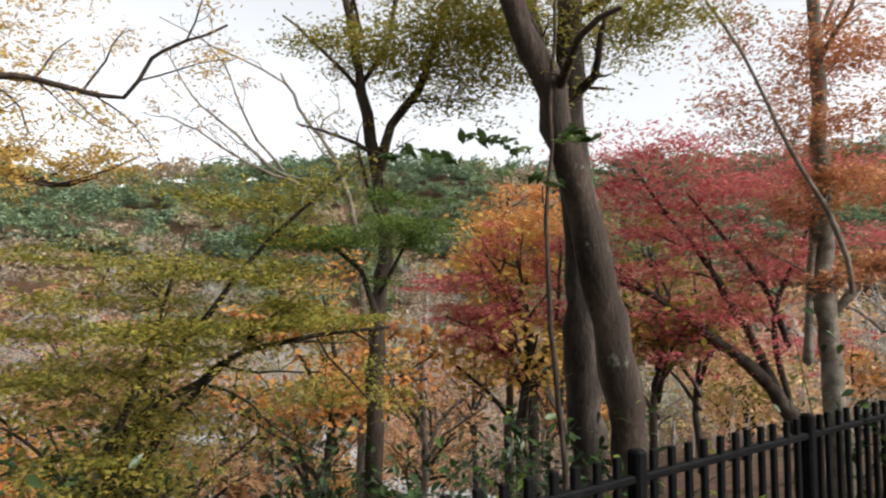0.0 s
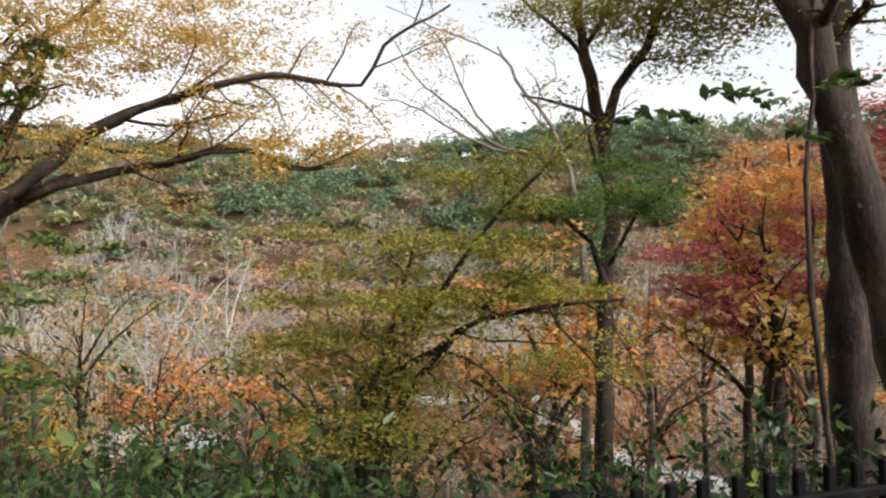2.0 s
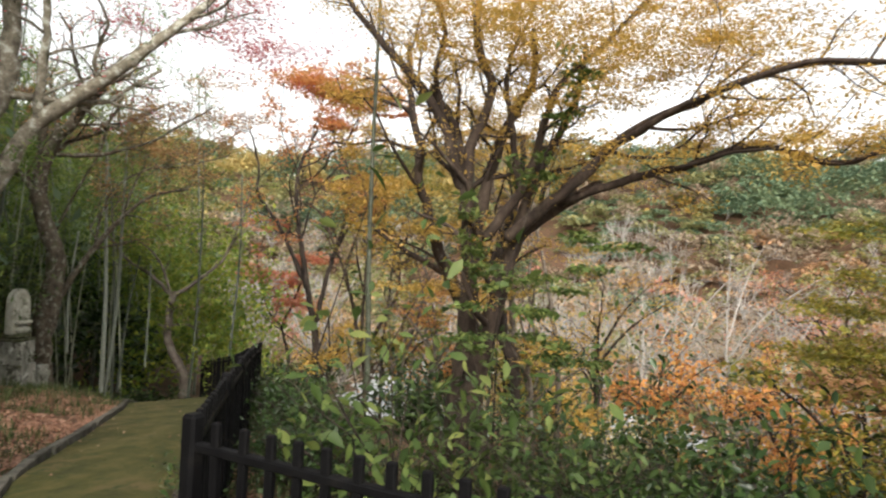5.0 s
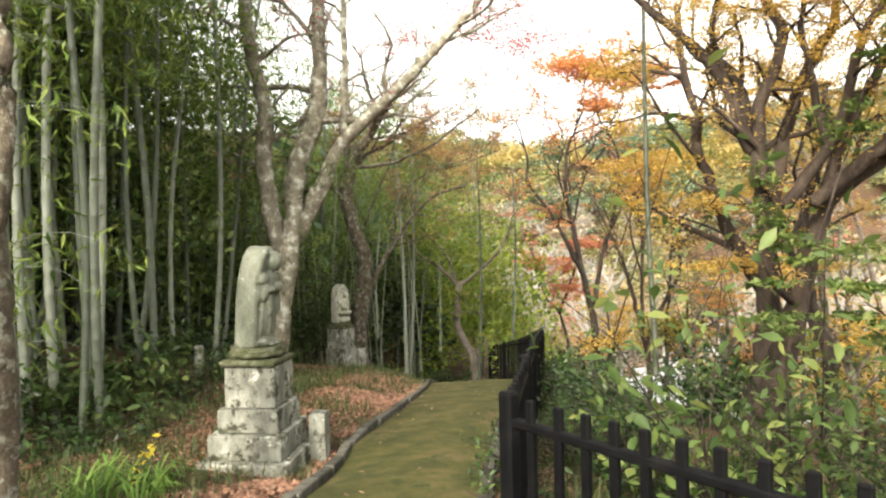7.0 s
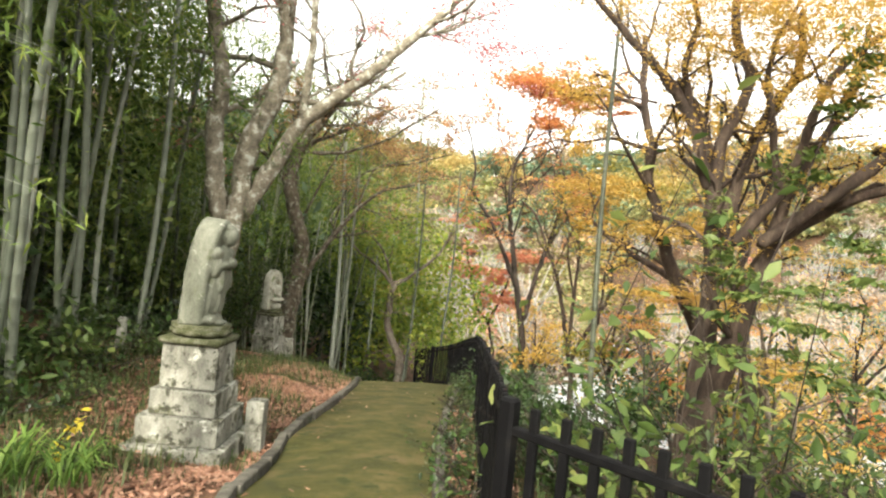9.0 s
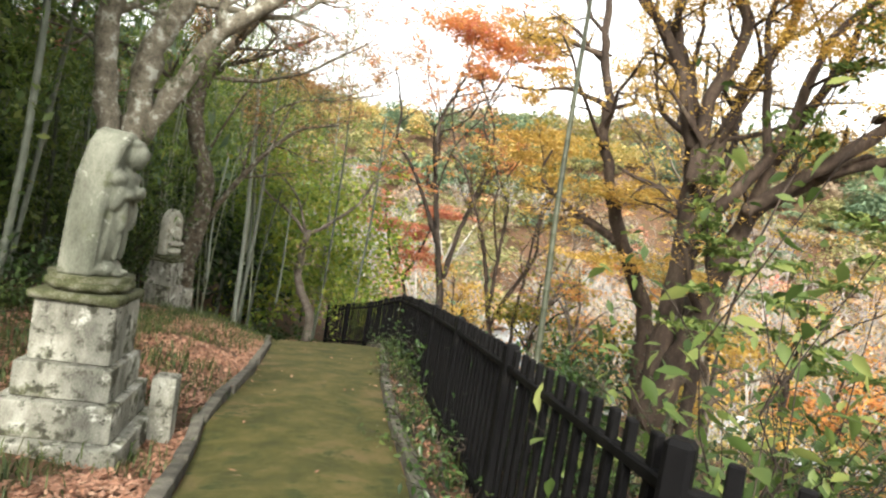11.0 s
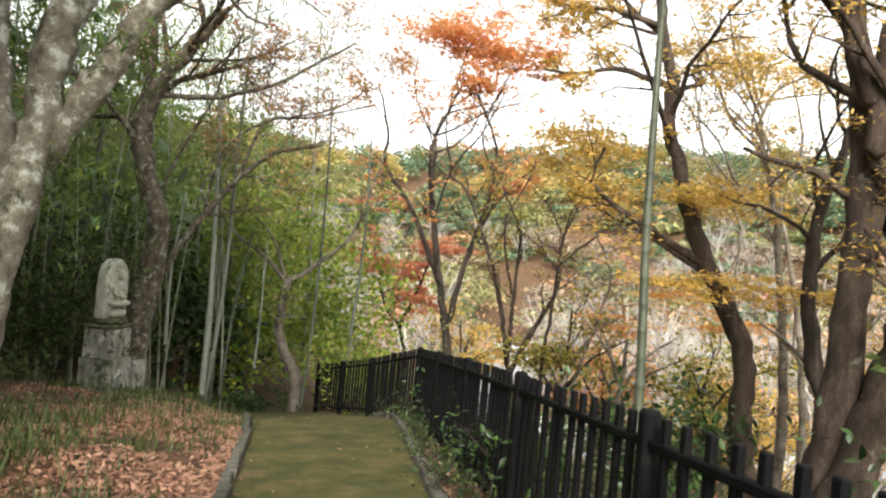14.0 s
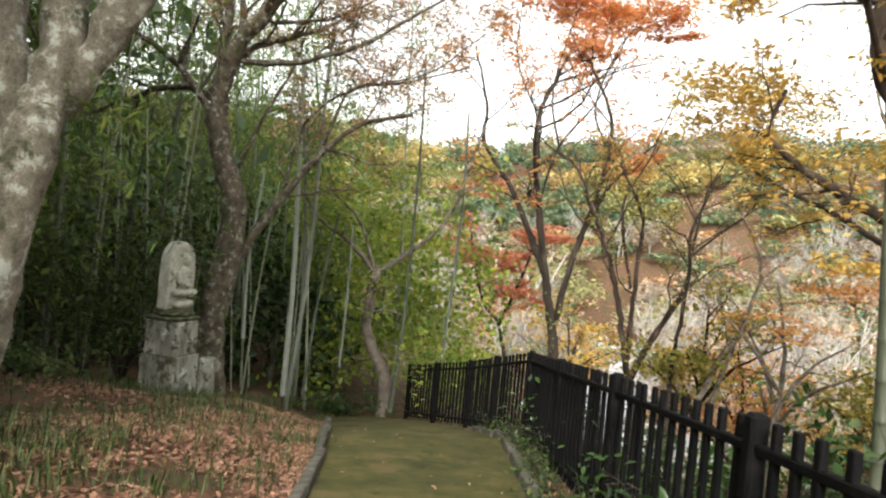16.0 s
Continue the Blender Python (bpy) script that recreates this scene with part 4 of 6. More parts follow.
    tree("thin_tree", [([(0.92, 4.92, 0.01), (0.85, 4.87, 0.77), (0.78, 4.79, 1.82), (0.8, 4.7, 3.08), (0.85, 4.63, 3.96)], 0.022, 0.013)], M_BARK, "thin straight sapling with broad green leaves", L_GREEN, leaf=0.095, shape="oval", count=0, sprays=[((0.83, 4.33, 2.6), 0.22, 34), ((0.44, 4.33, 2.56), 0.25, 40), ((-0.15, 4.34, 2.44), 0.22, 40), ((0.52, 4.35, 2.33), 0.18, 20)])
    # olive maple reaching over the slope
    tree("olive_maple", [
        ([(-2.33, 4.74, -0.26), (-2.37, 4.71, 0.18), (-2.31, 4.69, 0.47), (-2.07, 4.67, 0.73), (-1.75, 4.66, 0.87), (-1.42, 4.64, 1.11), (-0.9, 4.64, 1.2), (-0.38, 4.63, 1.28)], 0.05, 0.012),
        ([(-2.21, 4.74, -0.26), (-2.15, 4.71, 0.23), (-1.87, 4.67, 0.71), (-1.54, 4.65, 1.03)], 0.045, 0.02),
        ([(-1.91, 4.55, 1.04), (-1.63, 4.52, 1.36), (-1.2, 4.48, 1.91), (-0.88, 4.46, 2.19), (-0.57, 4.44, 2.46)], 0.025, 0.008),
        ([(-1.35, 4.53, 1.2), (-1.12, 4.52, 1.44), (-0.88, 4.5, 1.63)], 0.018, 0.006),
        ([(-2.29, 4.49, 0.43), (-2.09, 4.46, 0.86), (-1.9, 4.42, 1.44), (-1.75, 4.38, 1.9)], 0.03, 0.008),
        ([(-2.29, 4.74, -0.26), (-2.25, 4.71, 0.18), (-2.13, 4.68, 0.55), (-1.99, 4.66, 0.83)], 0.03, 0.012),
        ([(-2.43, 4.74, -0.26), (-2.41, 4.7, 0.26), (-2.19, 4.68, 0.63)], 0.03, 0.012),
    ], M_DARKBARK, "low spreading maple with layered olive-yellow leaves", L_OLIVE, leaf=0.04, per_tip=5, count=6, length=0.3, up=0.0, tipflat=0.2, sflat=0.17,
        sprays=[((-2.73, 4.33, 1.25), 0.45, 558), ((-2.25, 4.41, 1.47), 0.5, 558), ((-2.44, 4.47, 0.7), 0.5, 434), ((-1.71, 4.34, 1.06), 0.5, 558), ((-2.87, 4.46, 0.89), 0.4, 434), ((-0.88, 4.52, 1.36), 0.4, 372), ((-2.56, 4.45, 0.97), 0.5, 868), ((-1.94, 4.43, 1.24), 0.55, 992), ((-1.29, 4.43, 1.28), 0.55, 868), ((-1.79, 4.5, 1.67), 0.6, 806), ((-1.2, 4.5, 1.63), 0.5, 558), ((-1.47, 4.56, 2.16), 0.55, 682), ((-2.55, 4.19, 1.77), 0.4, 198), ((-2.03, 4.69, 0.39), 0.7, 558), ((-0.94, 4.87, 0.76), 0.6, 434)])
    tree("green_maple", [
        ([(-0.55, 5.43, 1.33), (-0.68, 5.4, 1.71), (-0.97, 5.38, 1.95), (-1.34, 5.38, 1.99)], 0.025, 0.008),
        ([(-0.53, 5.41, 1.52), (-0.3, 5.38, 1.95), (0.03, 5.37, 2.14)], 0.02, 0.008),
    ], M_DARKBARK, "low maple branch with fresh green leaves", L_FRESH, rooted=False, leaf=0.04, per_tip=5, count=5, length=0.3, up=0.0, tipflat=0.2, sflat=0.17,
        sprays=[((-0.84, 5.18, 1.97), 0.55, 992), ((-1.29, 5.18, 1.93), 0.4, 434), ((-0.34, 5.17, 2.07), 0.45, 558), ((-0.43, 5.16, 2.29), 0.4, 372)])
    # red maples on the slope
    tree("red_maple", [
        ([(5.07, 9.18, -0.64), (4.87, 9.14, -0.09), (4.31, 9.1, 0.54), (3.68, 9.06, 1.0), (3.05, 9.03, 1.47), (2.46, 9.01, 1.71)], 0.13, 0.03),
        ([(4.71, 9.12, 0.14), (4.31, 9.07, 0.93), (3.76, 9.0, 1.87), (3.2, 8.94, 2.58), (2.65, 8.89, 3.28)], 0.07, 0.02),
        ([(4.83, 9.07, 0.85), (4.47, 9.01, 1.72), (3.99, 8.97, 2.26), (3.4, 8.92, 2.97)], 0.05, 0.015),
        ([(4.87, 9.14, -0.09), (4.63, 9.04, 1.24), (5.1, 8.95, 2.51), (5.01, 8.88, 3.45)], 0.05, 0.015),
    ], M_DARKBARK, "spreading maple with crimson leaves on the slope", L_RED, leaf=0.07, per_tip=5, count=6, length=0.28, keep=0.8, tipflat=0.3,
        sprays=[((3.12, 8.88, 3.52), 1.1, 1080), ((3.99, 8.91, 3.05), 1.2, 1080), ((3.12, 8.96, 2.34), 0.9, 675), ((4.55, 8.99, 1.95), 1.0, 607), ((3.23, 9.35, 1.23), 0.9, 607), ((4.21, 9.34, 1.23), 0.9, 472), ((5.4, 9.0, 3.4), 1.2, 800), ((5.9, 9.0, 2.3), 1.1, 600), ((2.7, 9.0, 2.9), 0.8, 500), ((3.6, 9.1, 0.7), 1.0, 400), ((5.2, 9.0, 0.9), 0.9, 400)])
    tree("crimson_maple", [
        ([(1.35, 9.67, -0.44), (1.31, 9.62, 0.22), (1.22, 9.57, 0.88), (0.97, 9.51, 1.71), (0.63, 9.48, 2.13)], 0.1, 0.02),
        ([(1.31, 9.63, 0.05), (0.72, 9.57, 0.88), (0.05, 9.55, 1.21)], 0.05, 0.015),
        ([(1.31, 9.63, 0.14), (1.68, 9.55, 1.22), (1.72, 9.46, 2.38)], 0.05, 0.015),
    ], M_DARKBARK, "small maple with red and orange leaves", L_RED, leaf=0.07, per_tip=5, count=6, length=0.3, tipflat=0.3, sprays=[((0.72, 9.55, 1.21), 0.8, 900), ((0.14, 9.51, 1.71), 0.6, 468)])
    tree("orange_maple", [
        ([(1.13, 11.2, -0.75), (1.17, 11.08, 0.79), (0.93, 10.98, 2.23), (1.12, 10.91, 3.19)], 0.08, 0.02),
        ([(1.12, 11.05, 1.17), (1.7, 10.96, 2.42), (1.69, 10.89, 3.38)], 0.05, 0.015),
    ], M_DARKBARK, "maple with dull orange leaves behind a red one", L_ORANGE, leaf=0.08, per_tip=5, count=6, length=0.3, tipflat=0.3, sprays=[((1.31, 10.94, 2.71), 1.0, 1260), ((0.83, 10.99, 2.03), 0.9, 720)])
    tree("autumn_tree", [
        ([(4.34, 7.15, -0.29), (4.27, 7.1, 0.45), (4.15, 7.01, 1.67), (4.09, 6.89, 3.2), (4.01, 6.78, 4.73), (3.95, 6.71, 5.65)], 0.12, 0.05),
        ([(4.2, 6.61, 1.55), (4.03, 6.56, 2.24), (3.56, 6.51, 2.99), (3.04, 6.43, 4.02), (2.63, 6.39, 4.6)], 0.03, 0.012),
        ([(4.21, 7.03, 1.3), (4.52, 7.01, 1.67), (5.01, 6.97, 2.1)], 0.05, 0.03),
        ([(3.97, 7.07, 0.81), (4.02, 6.96, 2.28), (4.08, 6.92, 2.89)], 0.05, 0.03),
    ], M_GREYBARK, "upright tree with amber and rust leaves", L_RUSTRED, leaf=0.06, per_tip=4, level=2, count=5, length=0.36, keep=0.6, sprays=[((4.08, 6.88, 3.38), 0.8, 1058), ((4.58, 6.93, 2.71), 0.8, 1058), ((3.89, 6.83, 4.12), 0.9, 756), ((4.75, 6.82, 4.18), 0.9, 1007)])
    # bare grey trees against the sky
    tree("bare_tree", [
        ([(-1.37, 11.24, -1.34), (-1.39, 11.0, 1.93), (-1.78, 10.87, 3.66), (-2.36, 10.81, 4.52), (-2.78, 10.75, 5.29)], 0.09, 0.02),
        ([(-1.78, 10.89, 3.37), (-2.74, 10.88, 3.56), (-3.52, 10.83, 4.23), (-4.29, 10.78, 4.9), (-4.68, 10.73, 5.57)], 0.04, 0.01),
        ([(-2.16, 10.9, 3.27), (-3.32, 10.86, 3.75), (-4.39, 10.81, 4.42), (-5.16, 10.8, 4.61)], 0.035, 0.008),
        ([(-2.74, 10.87, 3.65), (-3.33, 10.81, 4.42), (-3.71, 10.74, 5.38), (-4.2, 10.7, 5.96)], 0.03, 0.008),
    ], M_GREYBARK, "bare grey tree with a few withered leaves", L_RUST, leaf=0.07, per_tip=1, level=2, count=5, length=0.36, keep=0.25)
    # tree of three pale stems behind the first statue
    tree("pale_tree", [
        ([(-13.31, -2.53, -2.96), (-13.31, -2.46, -1.01), (-13.38, -2.21, 0.85), (-13.56, -2.0, 1.97), (-13.56, -1.97, 2.86), (-13.49, -1.51, 3.9), (-13.49, -1.44, 5.02), (-13.5, -1.41, 6.57)], 0.3, 0.12),
        ([(-13.58, -2.19, 0.96), (-13.64, -2.45, 2.04), (-13.67, -2.59, 3.03), (-13.67, -2.52, 4.14), (-13.72, -2.77, 5.23), (-13.76, -2.95, 6.66)], 0.2, 0.12),
        ([(-13.55, -1.97, 1.53), (-13.48, -1.5, 2.46), (-13.41, -1.03, 3.39), (-13.33, -0.53, 3.88), (-13.21, 0.19, 4.5), (-13.08, 0.99, 5.35), (-12.99, 1.59, 5.95), (-12.88, 2.27, 6.9)], 0.17, 0.05),
        ([(-13.4, -0.98, 3.4), (-13.4, -0.92, 4.62), (-13.41, -0.92, 5.95), (-13.42, -0.91, 7.06)], 0.09, 0.04),
    ], M_LICHEN, "old tree with three pale lichen-covered stems", L_RED, leaf=0.08, per_tip=1, level=2, count=6, length=0.42, keep=0.3, sprays=[((-14.31, 2.21, 6.37), 1.4, 420), ((-14.15, 3.11, 5.72), 1.2, 420), ((-15.76, 2.74, 6.19), 1.2, 300), ((-16.86, 0.76, 6.61), 1.2, 200)])
    tree("edge_tree", [
        ([(-4.63, -2.82, -0.7), (-4.64, -2.82, -0.08), (-4.66, -2.82, 0.77), (-4.68, -2.86, 1.69), (-4.69, -2.88, 2.43), (-4.7, -2.84, 2.98), (-4.7, -2.82, 3.53)], 0.17, 0.13),
        ([(-4.67, -2.84, 1.43), (-4.67, -2.69, 1.88), (-4.68, -2.67, 2.43), (-4.69, -2.69, 2.98), (-4.69, -2.67, 3.35)], 0.07, 0.05),
    ], M_MOTTLED, "thick mottled tree trunk at the edge of the grove", count=0)
    # crooked tree beside the second statue
    tree("crooked_tree", [
        ([(-19.93, -0.98, -2.24), (-19.94, -0.98, -1.08), (-19.9, -0.83, 0.09), (-19.89, -0.75, 0.95), (-19.96, -1.0, 1.77), (-20.03, -1.21, 2.7), (-20.01, -1.13, 3.45), (-19.94, -0.88, 4.1), (-19.8, -0.34, 4.9), (-19.68, 0.11, 5.57)], 0.27, 0.11),
        ([(-20.11, -0.84, -0.45), (-20.01, -0.45, 0.34), (-19.86, 0.09, 1.25), (-19.71, 0.64, 2.06), (-19.51, 1.4, 2.78), (-19.26, 2.31, 3.03)], 0.1, 0.03),
        ([(-20.0, -1.11, 3.24), (-20.04, -1.22, 3.86), (-20.02, -1.15, 4.82), (-20.07, -1.3, 5.44)], 0.12, 0.06),
        ([(-19.93, -0.84, 3.69), (-19.65, 0.17, 3.78), (-19.35, 1.25, 4.21), (-19.12, 2.11, 4.82), (-18.93, 2.78, 5.31)], 0.06, 0.02),
        ([(-19.81, 0.66, 1.96), (-19.69, 1.15, 3.42), (-19.46, 1.97, 3.6), (-19.1, 3.29, 4.06)], 0.04, 0.015),
        ([(-20.13, -0.41, 4.56), (-19.79, 0.82, 4.79), (-19.52, 1.81, 5.43)], 0.04, 0.015),
        ([(-20.28, 0.1, 1.27), (-20.2, 0.4, 2.74), (-19.99, 1.19, 3.48), (-19.59, 2.64, 3.96), (-19.32, 3.63, 4.83)], 0.035, 0.012),
        ([(-20.53, -0.8, 1.74), (-20.42, -0.36, 2.89), (-20.3, 0.09, 3.82), (-20.22, 0.39, 5.18)], 0.04, 0.015),
    ], M_MOTTLED, "crooked tree with patchy pale bark leaning over the path", L_RUST, leaf=0.09, per_tip=1, level=2, count=7, length=0.46, keep=0.35, sprays=[((-20.23, 1.81, 4.43), 1.0, 220), ((-23.3, 2.0, 4.66), 1.2, 320), ((-20.51, 3.26, 6.4), 1.2, 200), ((-19.74, 3.62, 5.18), 1.2, 220), ((-21.35, 1.54, 4.19), 1.2, 180)])
    tree("twisted_tree", [
        ([(-21.98, 2.81, -3.5), (-21.99, 2.8, -2.58), (-22.13, 2.32, -1.57), (-22.13, 2.35, -0.38), (-22.11, 2.44, -0.04)], 0.14, 0.1),
        ([(-22.11, 2.44, -0.24), (-22.3, 1.76, 0.49), (-22.49, 1.08, 0.95), (-22.66, 0.51, 1.69)], 0.07, 0.02),
        ([(-22.1, 2.45, -0.1), (-21.94, 3.04, 0.35), (-21.72, 3.86, 1.22), (-21.62, 4.26, 2.45), (-21.55, 4.54, 3.54)], 0.07, 0.02),
        ([(-22.12, 2.4, -0.24), (-22.24, 1.98, 0.91), (-22.4, 1.41, 1.51), (-22.5, 1.08, 1.74)], 0.05, 0.015),
    ], M_GREYBARK, "small twisted tree at the turn of the path", L_LIGHTGREEN, leaf=0.1, per_tip=2, count=6, length=0.3, keep=0.5, tipflat=0.3,
        sprays=[((-21.85, 3.36, -0.28), 0.6, 260), ((-22.07, 2.6, 1.1), 0.7, 160), ((-22.56, 2.72, 2.21), 1.0, 260)])
    for pts, r in (([(-21.54, 2.91, -3.24), (-21.52, 3.02, -1.05), (-21.53, 3.06, 2.04), (-21.57, 2.99, 4.86)], 0.045), ([(-22.61, 4.3, -2.24), (-22.59, 4.48, 1.16), (-22.62, 4.43, 3.97)], 0.05), ([(-21.47, 0.92, -2.9), (-21.44, 1.08, -0.66), (-21.38, 1.34, 1.09)], 0.04), ([(-21.07, 0.49, -2.81), (-21.09, 0.48, -0.19), (-21.14, 0.39, 2.17), (-21.17, 0.31, 4.3)], 0.07), ([(-20.78, 1.57, -2.11), (-20.78, 1.6, -0.56), (-20.79, 1.59, 0.86)], 0.035), ([(-20.29, -0.4, -1.53), (-20.31, -0.43, 0.0), (-20.28, -0.27, 1.78)], 0.04)):
        pole(pts, r, "slim pale bamboo culm at the edge of the grove")
    for k in range(26):
        x, y = rng.uniform(-22.5, -18.6), rng.uniform(-4.8, -1.6)
        if k >= 15:
            x, y = rng.uniform(-25.0, -22.6), rng.uniform(-2.0, 1.6)
        z, h = float(land(x, y)), rng.uniform(4.0, 6.5)
        lean = rng.normal(0, 0.35, 2)
        pole([(x, y, z - 0.1), (x + lean[0] * 0.4, y + lean[1] * 0.4, z + h * 0.5), (x + lean[0], y + lean[1], z + h)], rng.uniform(0.02, 0.038), "slim pale bamboo culm at the edge of the grove", M_SLIM)
    # trees behind the fence at the far bend
    tree("forked_tree", [
        ([(-22.47, 7.31, -2.87), (-22.52, 7.21, -1.5), (-22.67, 6.9, 0.18), (-22.87, 6.47, 2.71), (-22.89, 6.43, 4.25), (-22.64, 6.98, 5.86)], 0.15, 0.04),
        ([(-22.68, 6.87, 0.18), (-22.94, 6.31, 1.49), (-23.21, 5.73, 2.62), (-23.47, 5.19, 3.42), (-23.48, 5.17, 4.45), (-23.65, 4.81, 5.78)], 0.095, 0.028),
        ([(-22.51, 7.24, -0.98), (-22.37, 7.54, 0.77), (-22.14, 8.04, 2.89), (-22.13, 8.07, 4.27), (-22.41, 7.46, 5.75)], 0.095, 0.028),
        ([(-22.35, 7.59, 1.12), (-22.05, 8.23, 2.57), (-21.6, 9.2, 3.8)], 0.07, 0.022),
        ([(-23.29, 6.77, 1.78), (-23.09, 7.16, 3.53), (-22.78, 7.85, 4.63), (-22.53, 8.37, 5.89), (-22.47, 8.48, 7.27)], 0.04, 0.012),
        ([(-23.3, 6.71, 2.97), (-23.36, 6.54, 4.33), (-23.6, 5.94, 5.82), (-23.58, 5.94, 7.53)], 0.035, 0.012),
        ([(-23.09, 7.16, 3.53), (-23.2, 6.89, 4.88), (-23.04, 7.19, 6.8), (-22.8, 7.69, 8.22)], 0.035, 0.012),
        ([(-22.61, 8.26, 3.64), (-22.74, 7.93, 4.64), (-22.54, 8.34, 6.23), (-22.29, 8.9, 6.97), (-21.93, 9.68, 7.91)], 0.035, 0.01),
    ], M_DARKBARK, "dark forking tree with orange-red leaves beyond the fence", L_AMBERRED, leaf=0.16, shape="small_maple", per_tip=1, level=2, count=7, length=0.42, keep=0.22,
        sprays=[((-22.94, 7.52, 7.44), 2.0, 420), ((-23.39, 6.54, 7.68), 1.3, 260), ((-22.32, 8.84, 7.06), 1.3, 260), ((-22.88, 7.64, 6.22), 1.0, 120), ((-23.87, 6.5, 7.83), 1.1, 300), ((-23.3, 7.83, 7.44), 1.3, 420), ((-22.73, 9.13, 7.3), 1.2, 360), ((-22.43, 9.82, 6.84), 0.7, 140), ((-23.4, 7.62, 6.18), 0.8, 160)], sflat=0.22)
    tree("coral_maple", [
        ([(-25.31, 7.14, -3.1), (-25.46, 6.82, -1.59), (-25.7, 6.31, -0.87), (-25.9, 5.87, 1.01)], 0.08, 0.02),
        ([(-25.46, 6.82, -1.59), (-25.2, 7.37, 0.02), (-25.09, 7.61, 1.22)], 0.07, 0.022),
    ], M_DARKBARK, "small maple with coral-red leaves beyond the fence", L_CORAL, leaf=0.17, shape="small_maple", per_tip=2, count=6, length=0.3, tipflat=0.3,
        sprays=[((-25.72, 6.27, 0.48), 1.2, 330), ((-25.33, 7.1, -0.78), 1.2, 330), ((-24.92, 7.98, 1.06), 1.2, 300), ((-25.8, 6.09, 2.4), 1.2, 130)])
    tree("wavy_tree", [
        ([(-20.35, 8.3, -2.7), (-20.46, 8.07, -1.46), (-20.61, 7.75, 0.09), (-20.8, 7.35, 1.31), (-21.07, 6.79, 2.67), (-21.29, 6.32, 3.1)], 0.095, 0.028),
        ([(-20.4, 8.22, -2.08), (-20.23, 8.58, -1.08), (-19.95, 9.17, 0.25), (-19.94, 9.2, 1.53), (-19.74, 9.65, 2.85)], 0.085, 0.022),
        ([(-20.44, 8.13, -1.61), (-20.43, 8.15, 0.45), (-20.42, 8.17, 1.72), (-20.68, 7.63, 2.93)], 0.07, 0.022),
        ([(-20.97, 8.38, 0.03), (-21.09, 8.04, 1.89), (-20.89, 8.47, 3.05), (-20.7, 8.86, 4.35), (-20.57, 9.14, 5.33)], 0.045, 0.012),
    ], M_BARK, "thin wavy-stemmed bare tree beyond the fence", L_OLIVE, leaf=0.12, per_tip=1, level=2, count=6, length=0.42, keep=0.25)
    # bent tree and bamboo poles beside the yellow maple
    tree("bent_tree", [
        ([(-12.12, 7.56, -2.31), (-12.22, 7.41, -1.32), (-12.25, 7.39, -0.21), (-12.49, 6.96, 0.85), (-12.72, 6.55, 1.8), (-12.83, 6.36, 2.69), (-12.93, 6.19, 3.07), (-12.94, 6.19, 3.89), (-13.06, 6.01, 4.77), (-13.14, 5.91, 6.18)], 0.17, 0.06),
        ([(-12.63, 6.7, 1.17), (-12.96, 6.07, 1.54), (-13.21, 5.59, 1.87), (-13.4, 5.23, 2.23), (-13.34, 5.36, 2.75)], 0.075, 0.025),
        ([(-12.96, 6.16, 3.78), (-13.32, 5.46, 3.99), (-13.59, 4.93, 3.86), (-13.82, 4.47, 3.9)], 0.055, 0.016),
        ([(-13.05, 6.02, 4.67), (-13.39, 5.37, 4.89), (-13.76, 4.64, 4.94), (-13.84, 4.5, 5.37)], 0.05, 0.015),
        ([(-13.96, 8.14, 1.04), (-14.34, 7.26, 1.56), (-14.72, 6.39, 1.98), (-14.87, 6.04, 2.3), (-14.78, 6.23, 2.67)], 0.05, 0.015),
        ([(-14.39, 7.03, 5.18), (-14.68, 6.37, 5.32), (-14.93, 5.79, 5.52), (-15.21, 5.17, 5.25)], 0.035, 0.01),
    ], M_BARK, "bent brown tree with amber leaves beyond the fence", L_YELLOW, leaf=0.1, per_tip=2, level=2, count=6, length=0.4, keep=0.3,
        sprays=[((-13.84, 5.49, 2.91), 1.0, 360), ((-12.2, 6.49, 2.1), 1.0, 360), ((-12.24, 6.36, 0.82), 0.9, 360), ((-11.66, 7.49, 0.79), 0.8, 260), ((-12.02, 6.91, 3.91), 0.9, 200), ((-10.25, 8.01, -0.33), 0.9, 350), ((-9.92, 8.62, -1.57), 0.8, 300), ((-13.79, 8.48, 2.39), 0.9, 380), ((-15.16, 6.58, 3.29), 0.9, 380), ((-15.4, 6.05, 2.81), 0.8, 240), ((-14.06, 7.79, 4.96), 0.8, 220), ((-13.69, 8.65, 4.64), 0.7, 200)], sflat=0.22)
    tree("mossy_tree", [
        ([(-11.04, 7.64, -0.95), (-11.14, 7.39, -0.06), (-11.19, 7.24, 0.98), (-11.16, 7.29, 1.9), (-11.02, 7.57, 2.98), (-11.0, 7.58, 4.05)], 0.13, 0.05),
        ([(-11.17, 7.29, 1.14), (-11.0, 7.66, 1.55), (-10.8, 8.11, 1.83)], 0.05, 0.02),
    ], M_DARKBARK, "dark mossy tree stem beyond the fence", L_YELLOW, leaf=0.07, per_tip=2, level=1, count=5, length=0.3, keep=0.5)
